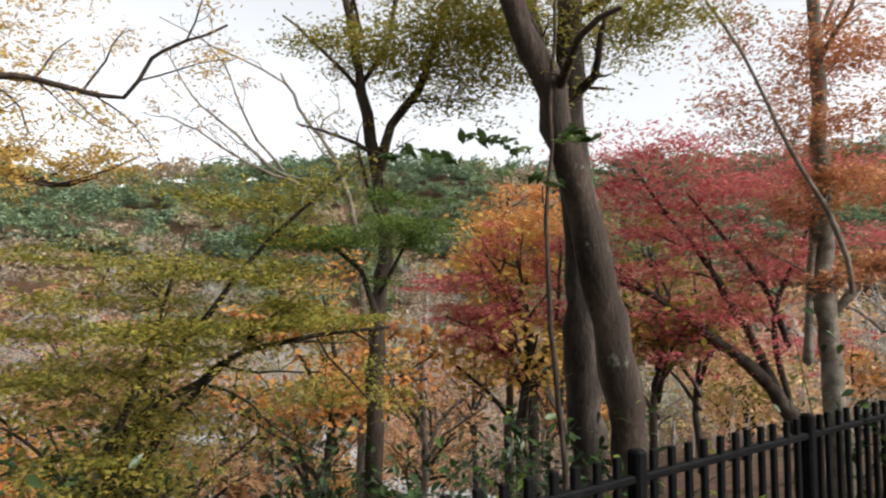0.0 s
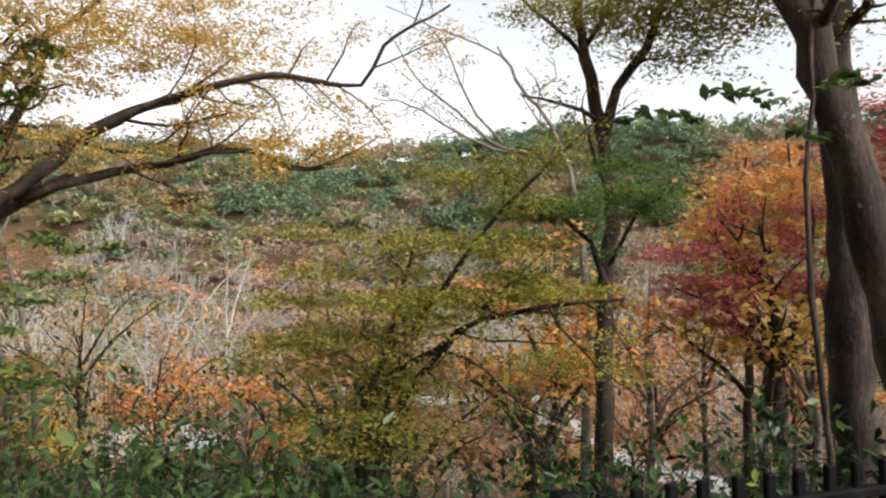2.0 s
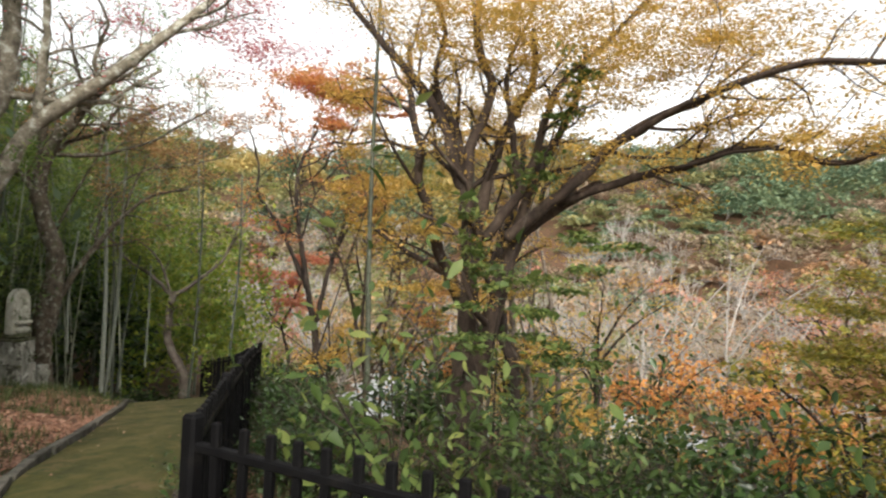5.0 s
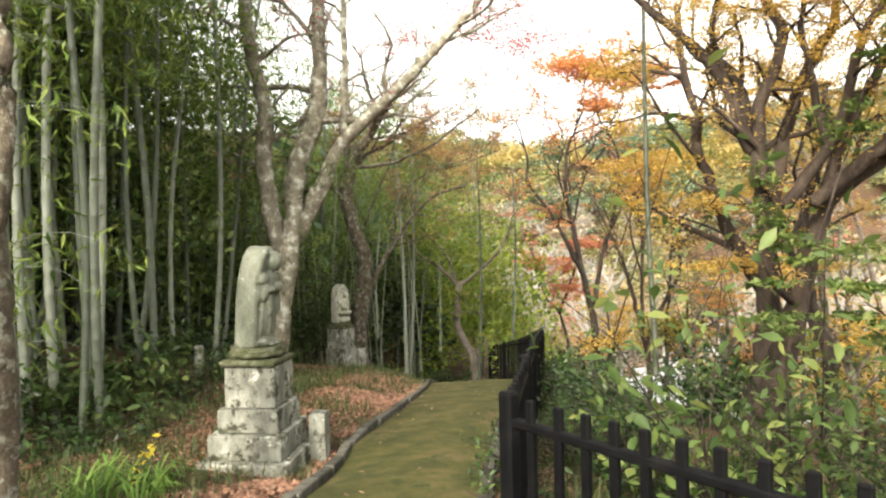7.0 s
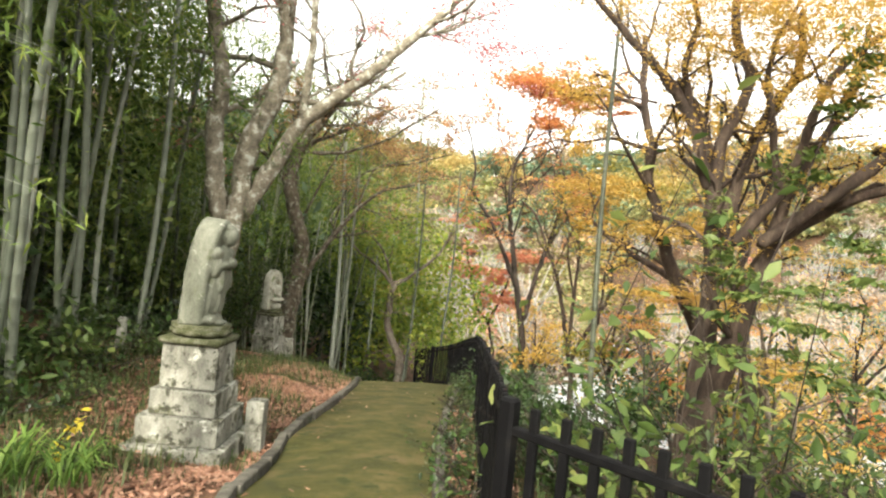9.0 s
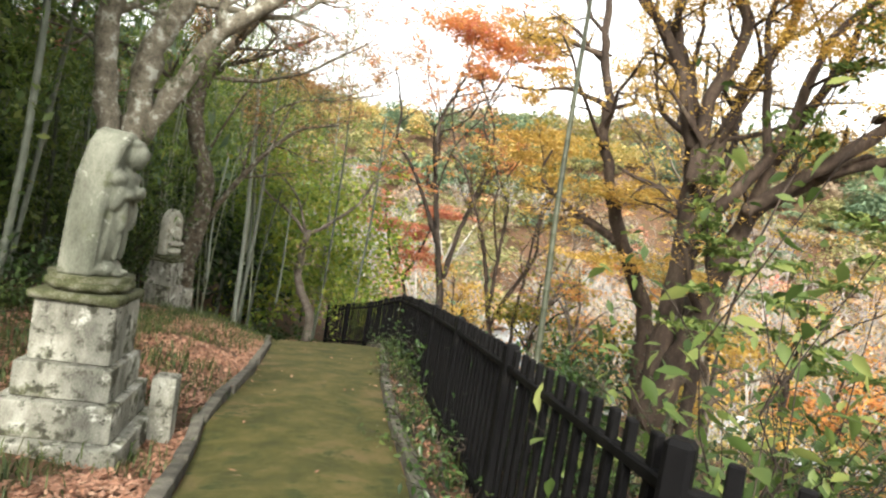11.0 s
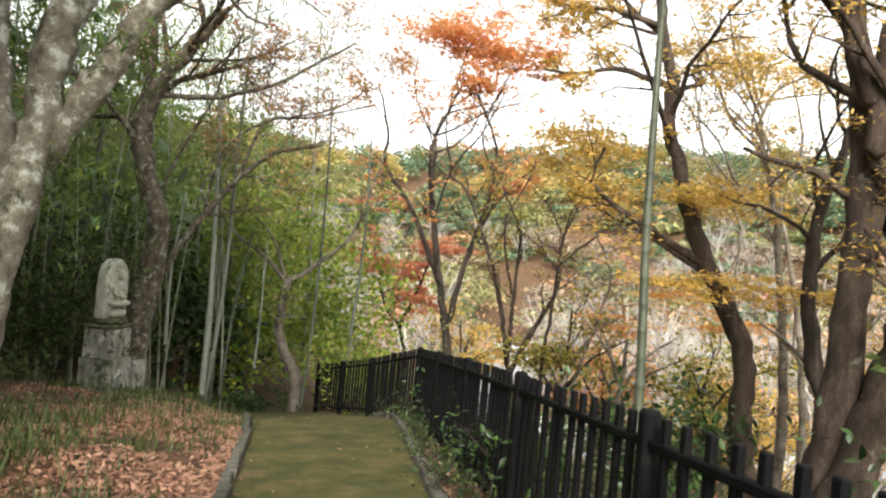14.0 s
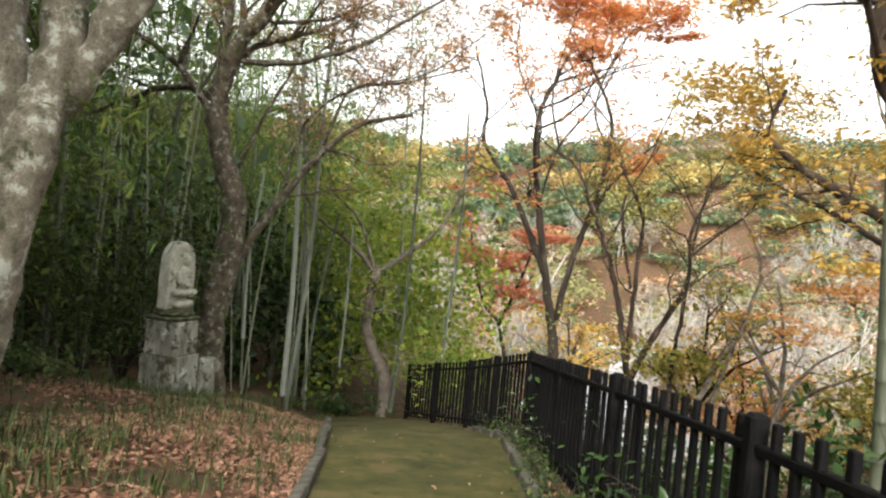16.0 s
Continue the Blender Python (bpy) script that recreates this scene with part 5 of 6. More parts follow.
    tree("sapling", [
        ([(-14.19, 11.45, -1.92), (-14.29, 11.14, 0.34), (-14.46, 10.7, 2.35), (-14.58, 10.38, 3.58), (-14.95, 9.52, 4.41)], 0.08, 0.02),
        ([(-14.52, 10.53, 3.02), (-14.75, 9.99, 3.88), (-14.68, 10.11, 4.81), (-14.62, 10.24, 5.74)], 0.04, 0.012),
        ([(-14.47, 10.68, 2.58), (-14.34, 10.94, 3.75), (-14.47, 10.59, 5.32)], 0.04, 0.012),
    ], M_GREYBARK, "thin crooked sapling with a few yellow leaves", L_YELLOW, leaf=0.07, per_tip=2, level=2, count=5, length=0.34, keep=0.3, sprays=[((-14.38, 10.8, 5.34), 0.9, 260), ((-14.97, 9.44, 5.32), 0.8, 200), ((-14.95, 9.58, 2.58), 0.9, 350)])
    tree("sapling", [
        ([(-16.88, 12.77, -1.87), (-17.0, 12.42, 0.63), (-16.99, 12.4, 2.32), (-17.37, 11.48, 3.92), (-17.53, 11.06, 5.71)], 0.07, 0.02),
        ([(-17.01, 12.37, 1.89), (-16.79, 12.82, 3.35), (-16.89, 12.56, 4.87)], 0.04, 0.012),
    ], M_GREYBARK, "thin crooked sapling with a few yellow leaves", L_OLIVE, leaf=0.08, per_tip=1, level=2, count=5, length=0.36, keep=0.3, sprays=[((-17.58, 8.51, 4.03), 1.2, 500), ((-17.25, 9.29, 3.45), 1.0, 300)])
    tree("sapling", [
        ([(-17.74, 8.33, -2.06), (-17.52, 8.77, -0.17), (-17.45, 8.92, 0.9), (-17.69, 8.32, 2.16)], 0.06, 0.02),
        ([(-17.85, 8.08, -1.96), (-17.62, 8.58, -0.72), (-17.31, 9.25, -0.12)], 0.06, 0.02),
    ], M_GREYBARK, "leaning bare sapling below the bend of the fence", L_ORANGE, leaf=0.08, per_tip=1, level=2, count=5, length=0.36, keep=0.3, sprays=[((-15.35, 8.72, 0.43), 1.0, 450), ((-15.61, 8.15, -0.2), 0.8, 260), ((-14.06, 9.19, 0.06), 0.8, 350)])
    tree("sapling", [
        ([(-18.87, 8.22, -1.49), (-18.82, 8.31, -0.35), (-18.77, 8.38, 1.07), (-18.69, 8.54, 2.21), (-18.51, 8.91, 3.09)], 0.06, 0.015),
        ([(-18.77, 8.39, 0.93), (-18.5, 8.98, 1.55), (-18.31, 9.39, 2.01), (-18.25, 9.5, 3.01)], 0.03, 0.01),
    ], M_DARKBARK, "thin dark leafless sapling beyond the fence", L_OLIVE, leaf=0.08, per_tip=1, level=2, count=6, length=0.4, keep=0.15)
    tree("bare_tree", [
        ([(-12.62, 8.77, -0.87), (-12.73, 8.44, 1.88), (-12.83, 8.17, 2.96), (-12.87, 8.07, 3.69), (-12.73, 8.36, 4.18), (-12.51, 8.85, 4.41)], 0.09, 0.02),
        ([(-12.84, 8.14, 3.05), (-13.05, 7.66, 3.46), (-13.22, 7.25, 4.34), (-13.39, 6.83, 5.23)], 0.035, 0.01),
        ([(-12.86, 8.08, 3.5), (-13.03, 7.66, 4.39), (-13.13, 7.41, 5.29), (-13.11, 7.43, 6.03)], 0.03, 0.01),
        ([(-12.76, 8.34, 2.51), (-12.98, 7.84, 2.46), (-13.15, 7.44, 3.16), (-13.39, 6.87, 3.75)], 0.03, 0.01),
    ], M_GREYBARK, "slim crooked tree of bare twigs and few amber leaves", L_YELLOW, leaf=0.08, per_tip=1, level=2, count=7, length=0.42, keep=0.3, sprays=[((-13.14, 7.41, 4.36), 0.5, 120), ((-12.59, 8.68, 4.4), 0.5, 120), ((-12.75, 8.34, 3.44), 0.4, 90)], sflat=0.22)
    pole([(-10.97, 4.36, -0.97), (-10.99, 4.35, -0.18), (-11.05, 4.31, 1.4), (-11.08, 4.3, 2.99), (-11.11, 4.31, 4.58), (-11.14, 4.33, 6.17)], 0.056, "single leaning grey-green bamboo pole beyond the fence", M_POLE)
    pole([(-9.34, 5.67, -1.45), (-9.38, 5.58, 0.06), (-9.42, 5.5, 1.57), (-9.45, 5.44, 2.78), (-9.49, 5.37, 3.99)], 0.05, "green bamboo pole beside the yellow maple", M_POLE)


# ---- shrubs and ground cover ----
def shrub(place, r, n, mat, size, shape, label, tall=1.0, stems=9, wide=0.8, top=0.0):
    x, y, z = place
    t = thing("shrub", (x, y, z), label, "shrub", "shrubs beyond the fence")
    wood, lf = Soup(), Soup()
    P = []
    for k in range(stems):
        a, L = rng.uniform(0, 2 * np.pi), r * rng.uniform(0.7, 1.2)
        way = np.array([math.cos(a) * wide, math.sin(a) * wide, tall])
        q = np.linspace(0, 1, 6)[:, None]
        line = way * L * q + rng.normal(0, 0.05 * r, (6, 3)) * q + np.array([math.cos(a), math.sin(a), -0.35]) * L * 0.3 * q * q
        add_tube(wood, line, np.linspace(0.012, 0.003, 6), 4)
        for j in range(2):
            i = rng.integers(1, 5)
            w2 = way + rng.normal(0, 0.7, 3)
            tw = line[i] + w2 * L * 0.45 * np.linspace(0, 1, 4)[:, None]
            add_tube(wood, tw, np.linspace(0.006, 0.002, 4), 4)
            P.append(tw[1:])
        P.append(line[2:])
    P = np.concatenate(P)
    if top > 0.3:
        squash = min(1.3, (top - 0.1) / np.percentile(P[:, 2], 97))
        P[:, 2] *= squash
        wood.v = [v * np.array([1, 1, squash]) for v in wood.v]
    pick = P[rng.integers(0, len(P), n)] + rng.normal(0, min(0.2, 0.16 * r), (n, 3))
    leaves(lf, pick, size, shape, tilt=38, droop=15)
    tagged(part("stemwork", wood.mesh("shrub_stems", M_DARKBARK), None, t), kind="stuff")
    tagged(part("foliage", lf.mesh("shrub_leaves", mat), None, t), kind="stuff")
    return t


def build_shrubs():
    def down(p):
        return (p[0], p[1], float(land(p[0], p[1])))
    # leafy bushes in front of the yellow maple
    for p, r, n, mat, size, tall, lab in (
        ((-4.9, 2.25, 1.75), 1.2, 400, L_MIDGREEN, 0.12, 1.2, "sparse leafy sapling with broad mid-green leaves"),
        ((-4.45, 3.05, 1.25), 1.1, 420, L_GREEN, 0.11, 1.2, "sparse leafy sapling with broad green leaves"),
        ((-5.41, 2.11, 0.25), 0.9, 200, L_GREEN, 0.085, 1.15, "green leafy shrub behind the fence"),
        ((-4.83, 2.72, -0.1), 0.7, 260, L_MIDGREEN, 0.08, 1.2, "green leafy shrub behind the fence"),
        ((-4.31, 3.24, 0.45), 0.9, 620, L_GREEN, 0.075, 1.2, "green leafy shrub behind the fence"),
        # From here the hedge takes the darkest green in place of tree shade.
        ((-3.36, 3.71, 0.5), 1.0, 1100, L_DARKSHADED, 0.07, 0.95, "leafy green shrub behind the fence, leaves darkened for shade"),
        ((-6.3, 4.2, -0.6), 0.8, 1100, L_DARKSHADED, 0.065, 1.1, "green shrub below the yellow maple, leaves darkened for its shade"),
        ((-5.4, 4.4, 0.25), 0.9, 1300, L_DARKSHADED, 0.065, 1.1, "green shrub below the yellow maple, leaves darkened for its shade"),
        ((-4.6, 4.7, 0.25), 0.9, 1500, L_DARKSHADED, 0.065, 1.1, "green shrub below the yellow maple, leaves darkened for its shade"),
        ((-3.7, 4.7, 0.0), 1.0, 1900, L_DARKSHADED, 0.065, 1.0, "evergreen shrub below the yellow maple, leaves darkened for its shade"),
        ((-3.0, 5.0, -0.4), 0.8, 1200, L_DARKSHADED, 0.065, 1.0, "evergreen shrub below the yellow maple, leaves darkened for its shade"),
        ((-9.0, -4.6, -0.2), 0.7, 700, L_DARKSHADED, 0.1, 0.6, "dark undergrowth shrub in the grove"),
        ((-10.2, -4.3, -0.4), 0.7, 700, L_DARKSHADED, 0.1, 0.6, "dark undergrowth shrub in the grove"),
        ((-8.2, -5.4, -0.2), 0.8, 800, L_GREEN, 0.11, 0.7, "green undergrowth shrub in the grove"),
        ((-12.4, -4.2, -0.6), 0.7, 700, L_GREEN, 0.1, 0.6, "green undergrowth shrub in the grove"),
        ((-14.5, -3.6, -0.9), 0.7, 700, L_DARKSHADED, 0.1, 0.6, "dark undergrowth shrub in the grove"),
        ((-16.0, -2.9, -1.0), 0.6, 500, L_GREEN, 0.09, 0.6, "green undergrowth shrub in the grove"),
        ((-6.31, 1.76, -0.73), 0.8, 1300, L_DARKSHADED, 0.05, 0.7, "dense low dark shrub by the fence"),
        ((-5.76, 2.35, -0.73), 0.8, 1300, L_DARKSHADED, 0.05, 0.7, "dense low dark shrub by the fence"),
        ((-4.98, 3.31, -0.25), 0.95, 1500, L_DARKSHADED, 0.055, 0.8, "dense low dark shrub by the fence"),
        ((-3.95, 3.5, 0.03), 0.9, 1500, L_DARKSHADED, 0.055, 0.8, "dense low dark shrub by the fence"),
        ((-5.77, 2.26, -0.3), 0.8, 1300, L_DARKSHADED, 0.055, 0.8, "dense low dark shrub by the fence"),
        ((-3.58, 3.48, 0.6), 0.95, 2000, L_GREEN, 0.07, 1.0, "green shrub below the yellow maple"),
        ((-2.84, 3.69, 0.45), 1.0, 1900, L_DARKSHADED, 0.085, 0.9, "glossy dark evergreen shrub"),
        ((-2.44, 4.01, 0.28), 0.9, 1500, L_DARKSHADED, 0.09, 0.8, "glossy dark evergreen shrub"),
        ((-0.41, 5.08, 0.45), 0.9, 1500, L_DARKSHADED, 0.085, 0.55, "low dark evergreen shrub behind the fence"),
        ((0.35, 5.18, 0.45), 0.9, 1500, L_DARKSHADED, 0.085, 0.55, "low dark evergreen shrub behind the fence"),
        ((1.13, 4.89, 0.44), 0.6, 320, L_LIGHTGREEN, 0.075, 0.8, "light green shrub at the foot of a tree"),
        ((3.98, 6.06, 0.91), 1.0, 700, L_DARKSHADED, 0.08, 0.8, "dark green shrub beside the fence"),
        ((-12.87, 6.14, -0.89), 1.3, 900, L_DARKSHADED, 0.13, 0.7, "dark evergreen shrub below the bamboo pole"),
        ((-12.19, 6.1, -0.93), 1.2, 900, L_DARKSHADED, 0.13, 0.7, "dark evergreen shrub below the bamboo pole"),
        ((-7.6, -3.7, -0.35), 0.6, 420, L_DARKSHADED, 0.09, 0.6, "low dark undergrowth at the edge of the grove"),
        ((-8.6, -3.4, -0.45), 0.6, 420, L_GREEN, 0.08, 0.6, "low green undergrowth at the edge of the grove"),
        ((-10.3, -3.2, -0.6), 0.6, 420, L_DARKSHADED, 0.08, 0.6, "low dark undergrowth at the edge of the grove"),
        ((-11.4, -2.9, -0.7), 0.5, 360, L_GREEN, 0.08, 0.6, "low green undergrowth at the edge of the grove"),
        ((-9.52, -4.2, 0.02), 0.9, 800, L_GREEN, 0.13, 0.7, "green palm-leaved shrub at the edge of the grove"),
        ((-12.47, -3.37, -0.66), 0.9, 600, L_DARKSHADED, 0.1, 0.6, "dark undergrowth shrub in the grove"),
        ((-19.29, -2.33, 1.83), 1.6, 2000, L_GREEN, 0.11, 1.5, "tall glossy evergreen shrub in the grove"),
        ((-18.37, -2.75, 1.04), 1.6, 2000, L_GREEN, 0.11, 1.5, "tall glossy evergreen shrub in the grove"),
        ((-22.73, 2.01, -3.04), 0.9, 600, L_DARKSHADED, 0.12, 0.8, "dark undergrowth shrub at the turn of the path"),
        ((-21.88, 5.11, -0.97), 1.3, 700, L_LIGHTGREEN, 0.12, 0.9, "light green shrub behind the far fence"),
        ((-21.26, 4.0, -1.14), 1.2, 600, L_LIGHTGREEN, 0.12, 0.9, "light green shrub behind the far fence"),
    ):
        q = down(p)
        high = p[2] - q[2]
        tall = 1.25 if high > 1.2 else tall
        shrub(q, max(r, high * 0.7), n, mat, size, "oval", lab, tall, 14 if n > 1200 else 9, 0.8 if high < 1.2 else 0.42 if p[0] < -4 else 0.65, high)


def build_weeds():
    """Low weeds between kerb and fence, and dark bushes just outside the fence."""
    for k in range(20):
        x = -16.2 + 0.58 * k
        yr, yf = float(np.interp(x, RX, RY)), float(np.interp(x, FX, FY))
        y = yr + 0.18 + (yf - yr - 0.2) * rng.uniform(0.1, 0.8)
        if yf - yr < 0.25:
            continue
        z = float(land(x, y))
        shrub((x, y, z), 0.28, 110, L_GREEN if k % 3 else L_DARKSHADED, 0.055, "oval", "low green weed between kerb and fence", 0.8, 6, 0.8, rng.uniform(0.3, 0.42))
    for k in range(10):
        x = -15.2 + 1.0 * k
        y = float(np.interp(x, FX, FY)) + rng.uniform(0.55, 0.9)
        shrub((x, y, float(land(x, y))), 0.7, 480, L_DARKSHADED, 0.08, "oval", "dark evergreen bush just outside the fence", 0.8, 9, 0.7, rng.uniform(0.75, 1.05))


def grass_clump(x, y, n, h):
    """A clump of broad arching green blades."""
    z = float(land(x, y))
    t = thing("grass_clump", (x, y, z), "clump of broad bright green grass blades", "grass clump", "grass clumps by the grove")
    a = rng.uniform(0, 2 * np.pi, n)
    L = h * rng.uniform(0.6, 1.2, n)
    out = np.stack([np.cos(a), np.sin(a), np.zeros(n)], 1)
    side = np.stack([-np.sin(a), np.cos(a), np.zeros(n)], 1) * 0.011
    b = rng.normal(0, 0.07, (n, 3)) * np.array([1, 1, 0])
    rows = [b + out * (L * f)[:, None] + np.array([0, 0, 1]) * (L * g)[:, None] for f, g in ((0, 0), (0.18, 0.55), (0.5, 0.8), (0.95, 0.62))]
    V = np.stack([rows[0] - side, rows[0] + side, rows[1] + side, rows[1] - side, rows[2] + side * 0.8, rows[2] - side * 0.8, rows[3]], 1).reshape(-1, 3)
    k = np.arange(n) * 7
    s = Soup()
    s.add(V, np.concatenate([np.stack([k, k + 1, k + 2, k + 3], 1), np.stack([k + 3, k + 2, k + 4, k + 5], 1)]))
    s.f.setdefault(3, []).append(np.stack([k + 5, k + 4, k + 6], 1))
    tagged(part("foliage", s.mesh("grass_blades", L_BLADE), None, t), kind="stuff")


def build_clumps():
    for p, n, h in (((-5.42, -2.55, -0.46), 34, 0.36), ((-5.6, -2.2, -0.51), 34, 0.34), ((-5.97, -2.72, -0.78), 36, 0.36), ((-6.13, -2.3, -0.79), 30, 0.32)):
        grass_clump(p[0], p[1], n, h)


def build_sprig():
    """A trailing stem with bright yellow leaves among the grass."""
    pts = [(-6.02, -2.45, -0.55), (-6.02, -2.43, -0.43), (-6.02, -2.36, -0.31), (-6.02, -2.26, -0.23)]
    t = thing("yellow_vine", pts[0], "trailing stem with bright yellow leaves in the grass", "vine")
    line = smooth_line(pts, 0.05)
    s = Soup()
    add_tube(s, line, np.linspace(0.006, 0.003, len(line)), 5)
    part("stem", s.mesh("vine_stem", M_DARKBARK, pts[0]), None, t)
    s = Soup()
    leaves(s, np.repeat(line, 3, axis=0) + rng.normal(0, 0.03, (len(line) * 3, 3)), 0.075, "oval", tilt=40)
    tagged(part("foliage", s.mesh("vine_leaves", L_BRIGHT, pts[0]), None, t), kind="stuff")


def build_ground_cover():
    """Fallen leaves on the bank and path edges, and grass tufts."""
    s = Soup()
    n = 56000
    x = rng.uniform(-19, -3.5, n)
    yl = np.interp(x, LX, LY)
    y = yl - 0.12 - np.abs(rng.normal(0, 1.7, n))
    thick = wave(x, y, 1.7, 0.7) + 0.6 * wave(x, y, 4.3, 2.0) + rng.normal(0, 0.5, n) > -0.35
    x, y = x[thick], y[thick]
    P = np.stack([x, y, land(x, y) + 0.012 + rng.uniform(0, 0.035, len(x))], 1)
    leaves(s, P, 0.044, "small_maple", tilt=26)
    n = 2500
    x = rng.uniform(-17, -3.6, n)
    yr, yf = np.interp(x, RX, RY), np.interp(x, FX, FY)
    y = yr + 0.1 + rng.random(n) * np.maximum(0.1, yf - yr + 0.4)
    P = np.stack([x, y, land(x, y) + 0.015 + rng.uniform(0, 0.02, n)], 1)
    leaves(s, P, 0.046, "small_maple", tilt=26)
    n = 70
    x = rng.uniform(-17, -3.6, n)
    yl, yr = np.interp(x, LX, LY), np.interp(x, RX, RY)
    y = yl + (yr - yl) * np.clip(rng.beta(0.5, 0.6, n), 0.02, 0.98)
    P = np.stack([x, y, land(x, y) + 0.045], 1)
    leaves(s, P, 0.04, "small_maple", tilt=15)
    tagged(new("fallen_leaves", s.mesh("fallen_leaves", L_LITTER)), "dry brown and russet leaves lying on the bank", "leaves", kind="stuff")
    s = Soup()

    def tuft(x, y, n, h, spread):
        z = float(land(x, y))
        a = rng.uniform(0, 2 * np.pi, n)
        b = np.stack([x + rng.normal(0, spread, n), y + rng.normal(0, spread, n), np.full(n, z)], 1)
        L = h * rng.uniform(0.5, 1.2, n)
        out = np.stack([np.cos(a), np.sin(a), np.zeros(n)], 1)
        side = np.stack([-np.sin(a), np.cos(a), np.zeros(n)], 1) * 0.006
        mid = b + out * L[:, None] * 0.25 + np.array([0, 0, 1]) * L[:, None] * 0.7
        tip = b + out * L[:, None] * 0.7 + np.array([0, 0, 1]) * L[:, None] * 0.85
        V = np.stack([b - side, b + side, mid + side * 0.8, mid - side * 0.8, tip], 1).reshape(-1, 3)
        k = np.arange(n) * 5
        n0 = s.n
        s.add(V, np.stack([k, k + 1, k + 2, k + 3], 1))
        s.f.setdefault(3, []).append(np.stack([k + 3, k + 2, k + 4], 1) + n0)

    for k in range(650):
        x = rng.uniform(-19, -4)
        e = abs(rng.normal(0, 2.0)) + 0.2
        if wave(x, -e, 1.1, 1.9) < -0.2:
            continue
        tuft(x, float(np.interp(x, LX, LY)) - e, 16, rng.uniform(0.07, 0.2), 0.14)
    for k in range(150):
        x = rng.uniform(-17, -3.6)
        yr, yf = float(np.interp(x, RX, RY)), float(np.interp(x, FX, FY))
        tuft(x, rng.uniform(yr + 0.15, max(yr + 0.2, yf + 0.5)), 12, rng.uniform(0.06, 0.17), 0.12)
    for k in range(300):
        x = rng.uniform(-20, 4)
        tuft(x, float(np.interp(x, FX, FY)) + abs(rng.normal(0.8, 1.0)) + 0.1, 16, rng.uniform(0.15, 0.45), 0.16)
    for k in range(240):
        x = rng.uniform(-19, -9.5)
        tuft(x, float(np.interp(x, LX, LY)) - rng.uniform(1.0, 3.4), 12, rng.uniform(0.1, 0.24), 0.16)
    for k in range(300):
        x = rng.uniform(-13, -5.8)
        tuft(x, float(np.interp(x, LX, LY)) - rng.uniform(1.5, 4.2), 14, rng.uniform(0.08, 0.24), 0.16)
    for k in range(50):
        tuft(rng.uniform(-6.6, -4.2), rng.uniform(-3.8, -1.9), 14, rng.uniform(0.12, 0.28), 0.12)
    tagged(new("grass", s.mesh("grass", L_GRASS)), "long green and straw-coloured grass tufts", "grass", kind="stuff")


# ---- valley and far woods ----
def in_gap(x, y):
    """The open strips through which the pale stand-in for the pond shows."""
    a = math.degrees(math.atan2(-(x + 7.0), y + 0.3))
    r = math.hypot(x, y)
    return 56.8 < a < 62.2 and 12 < r < 120


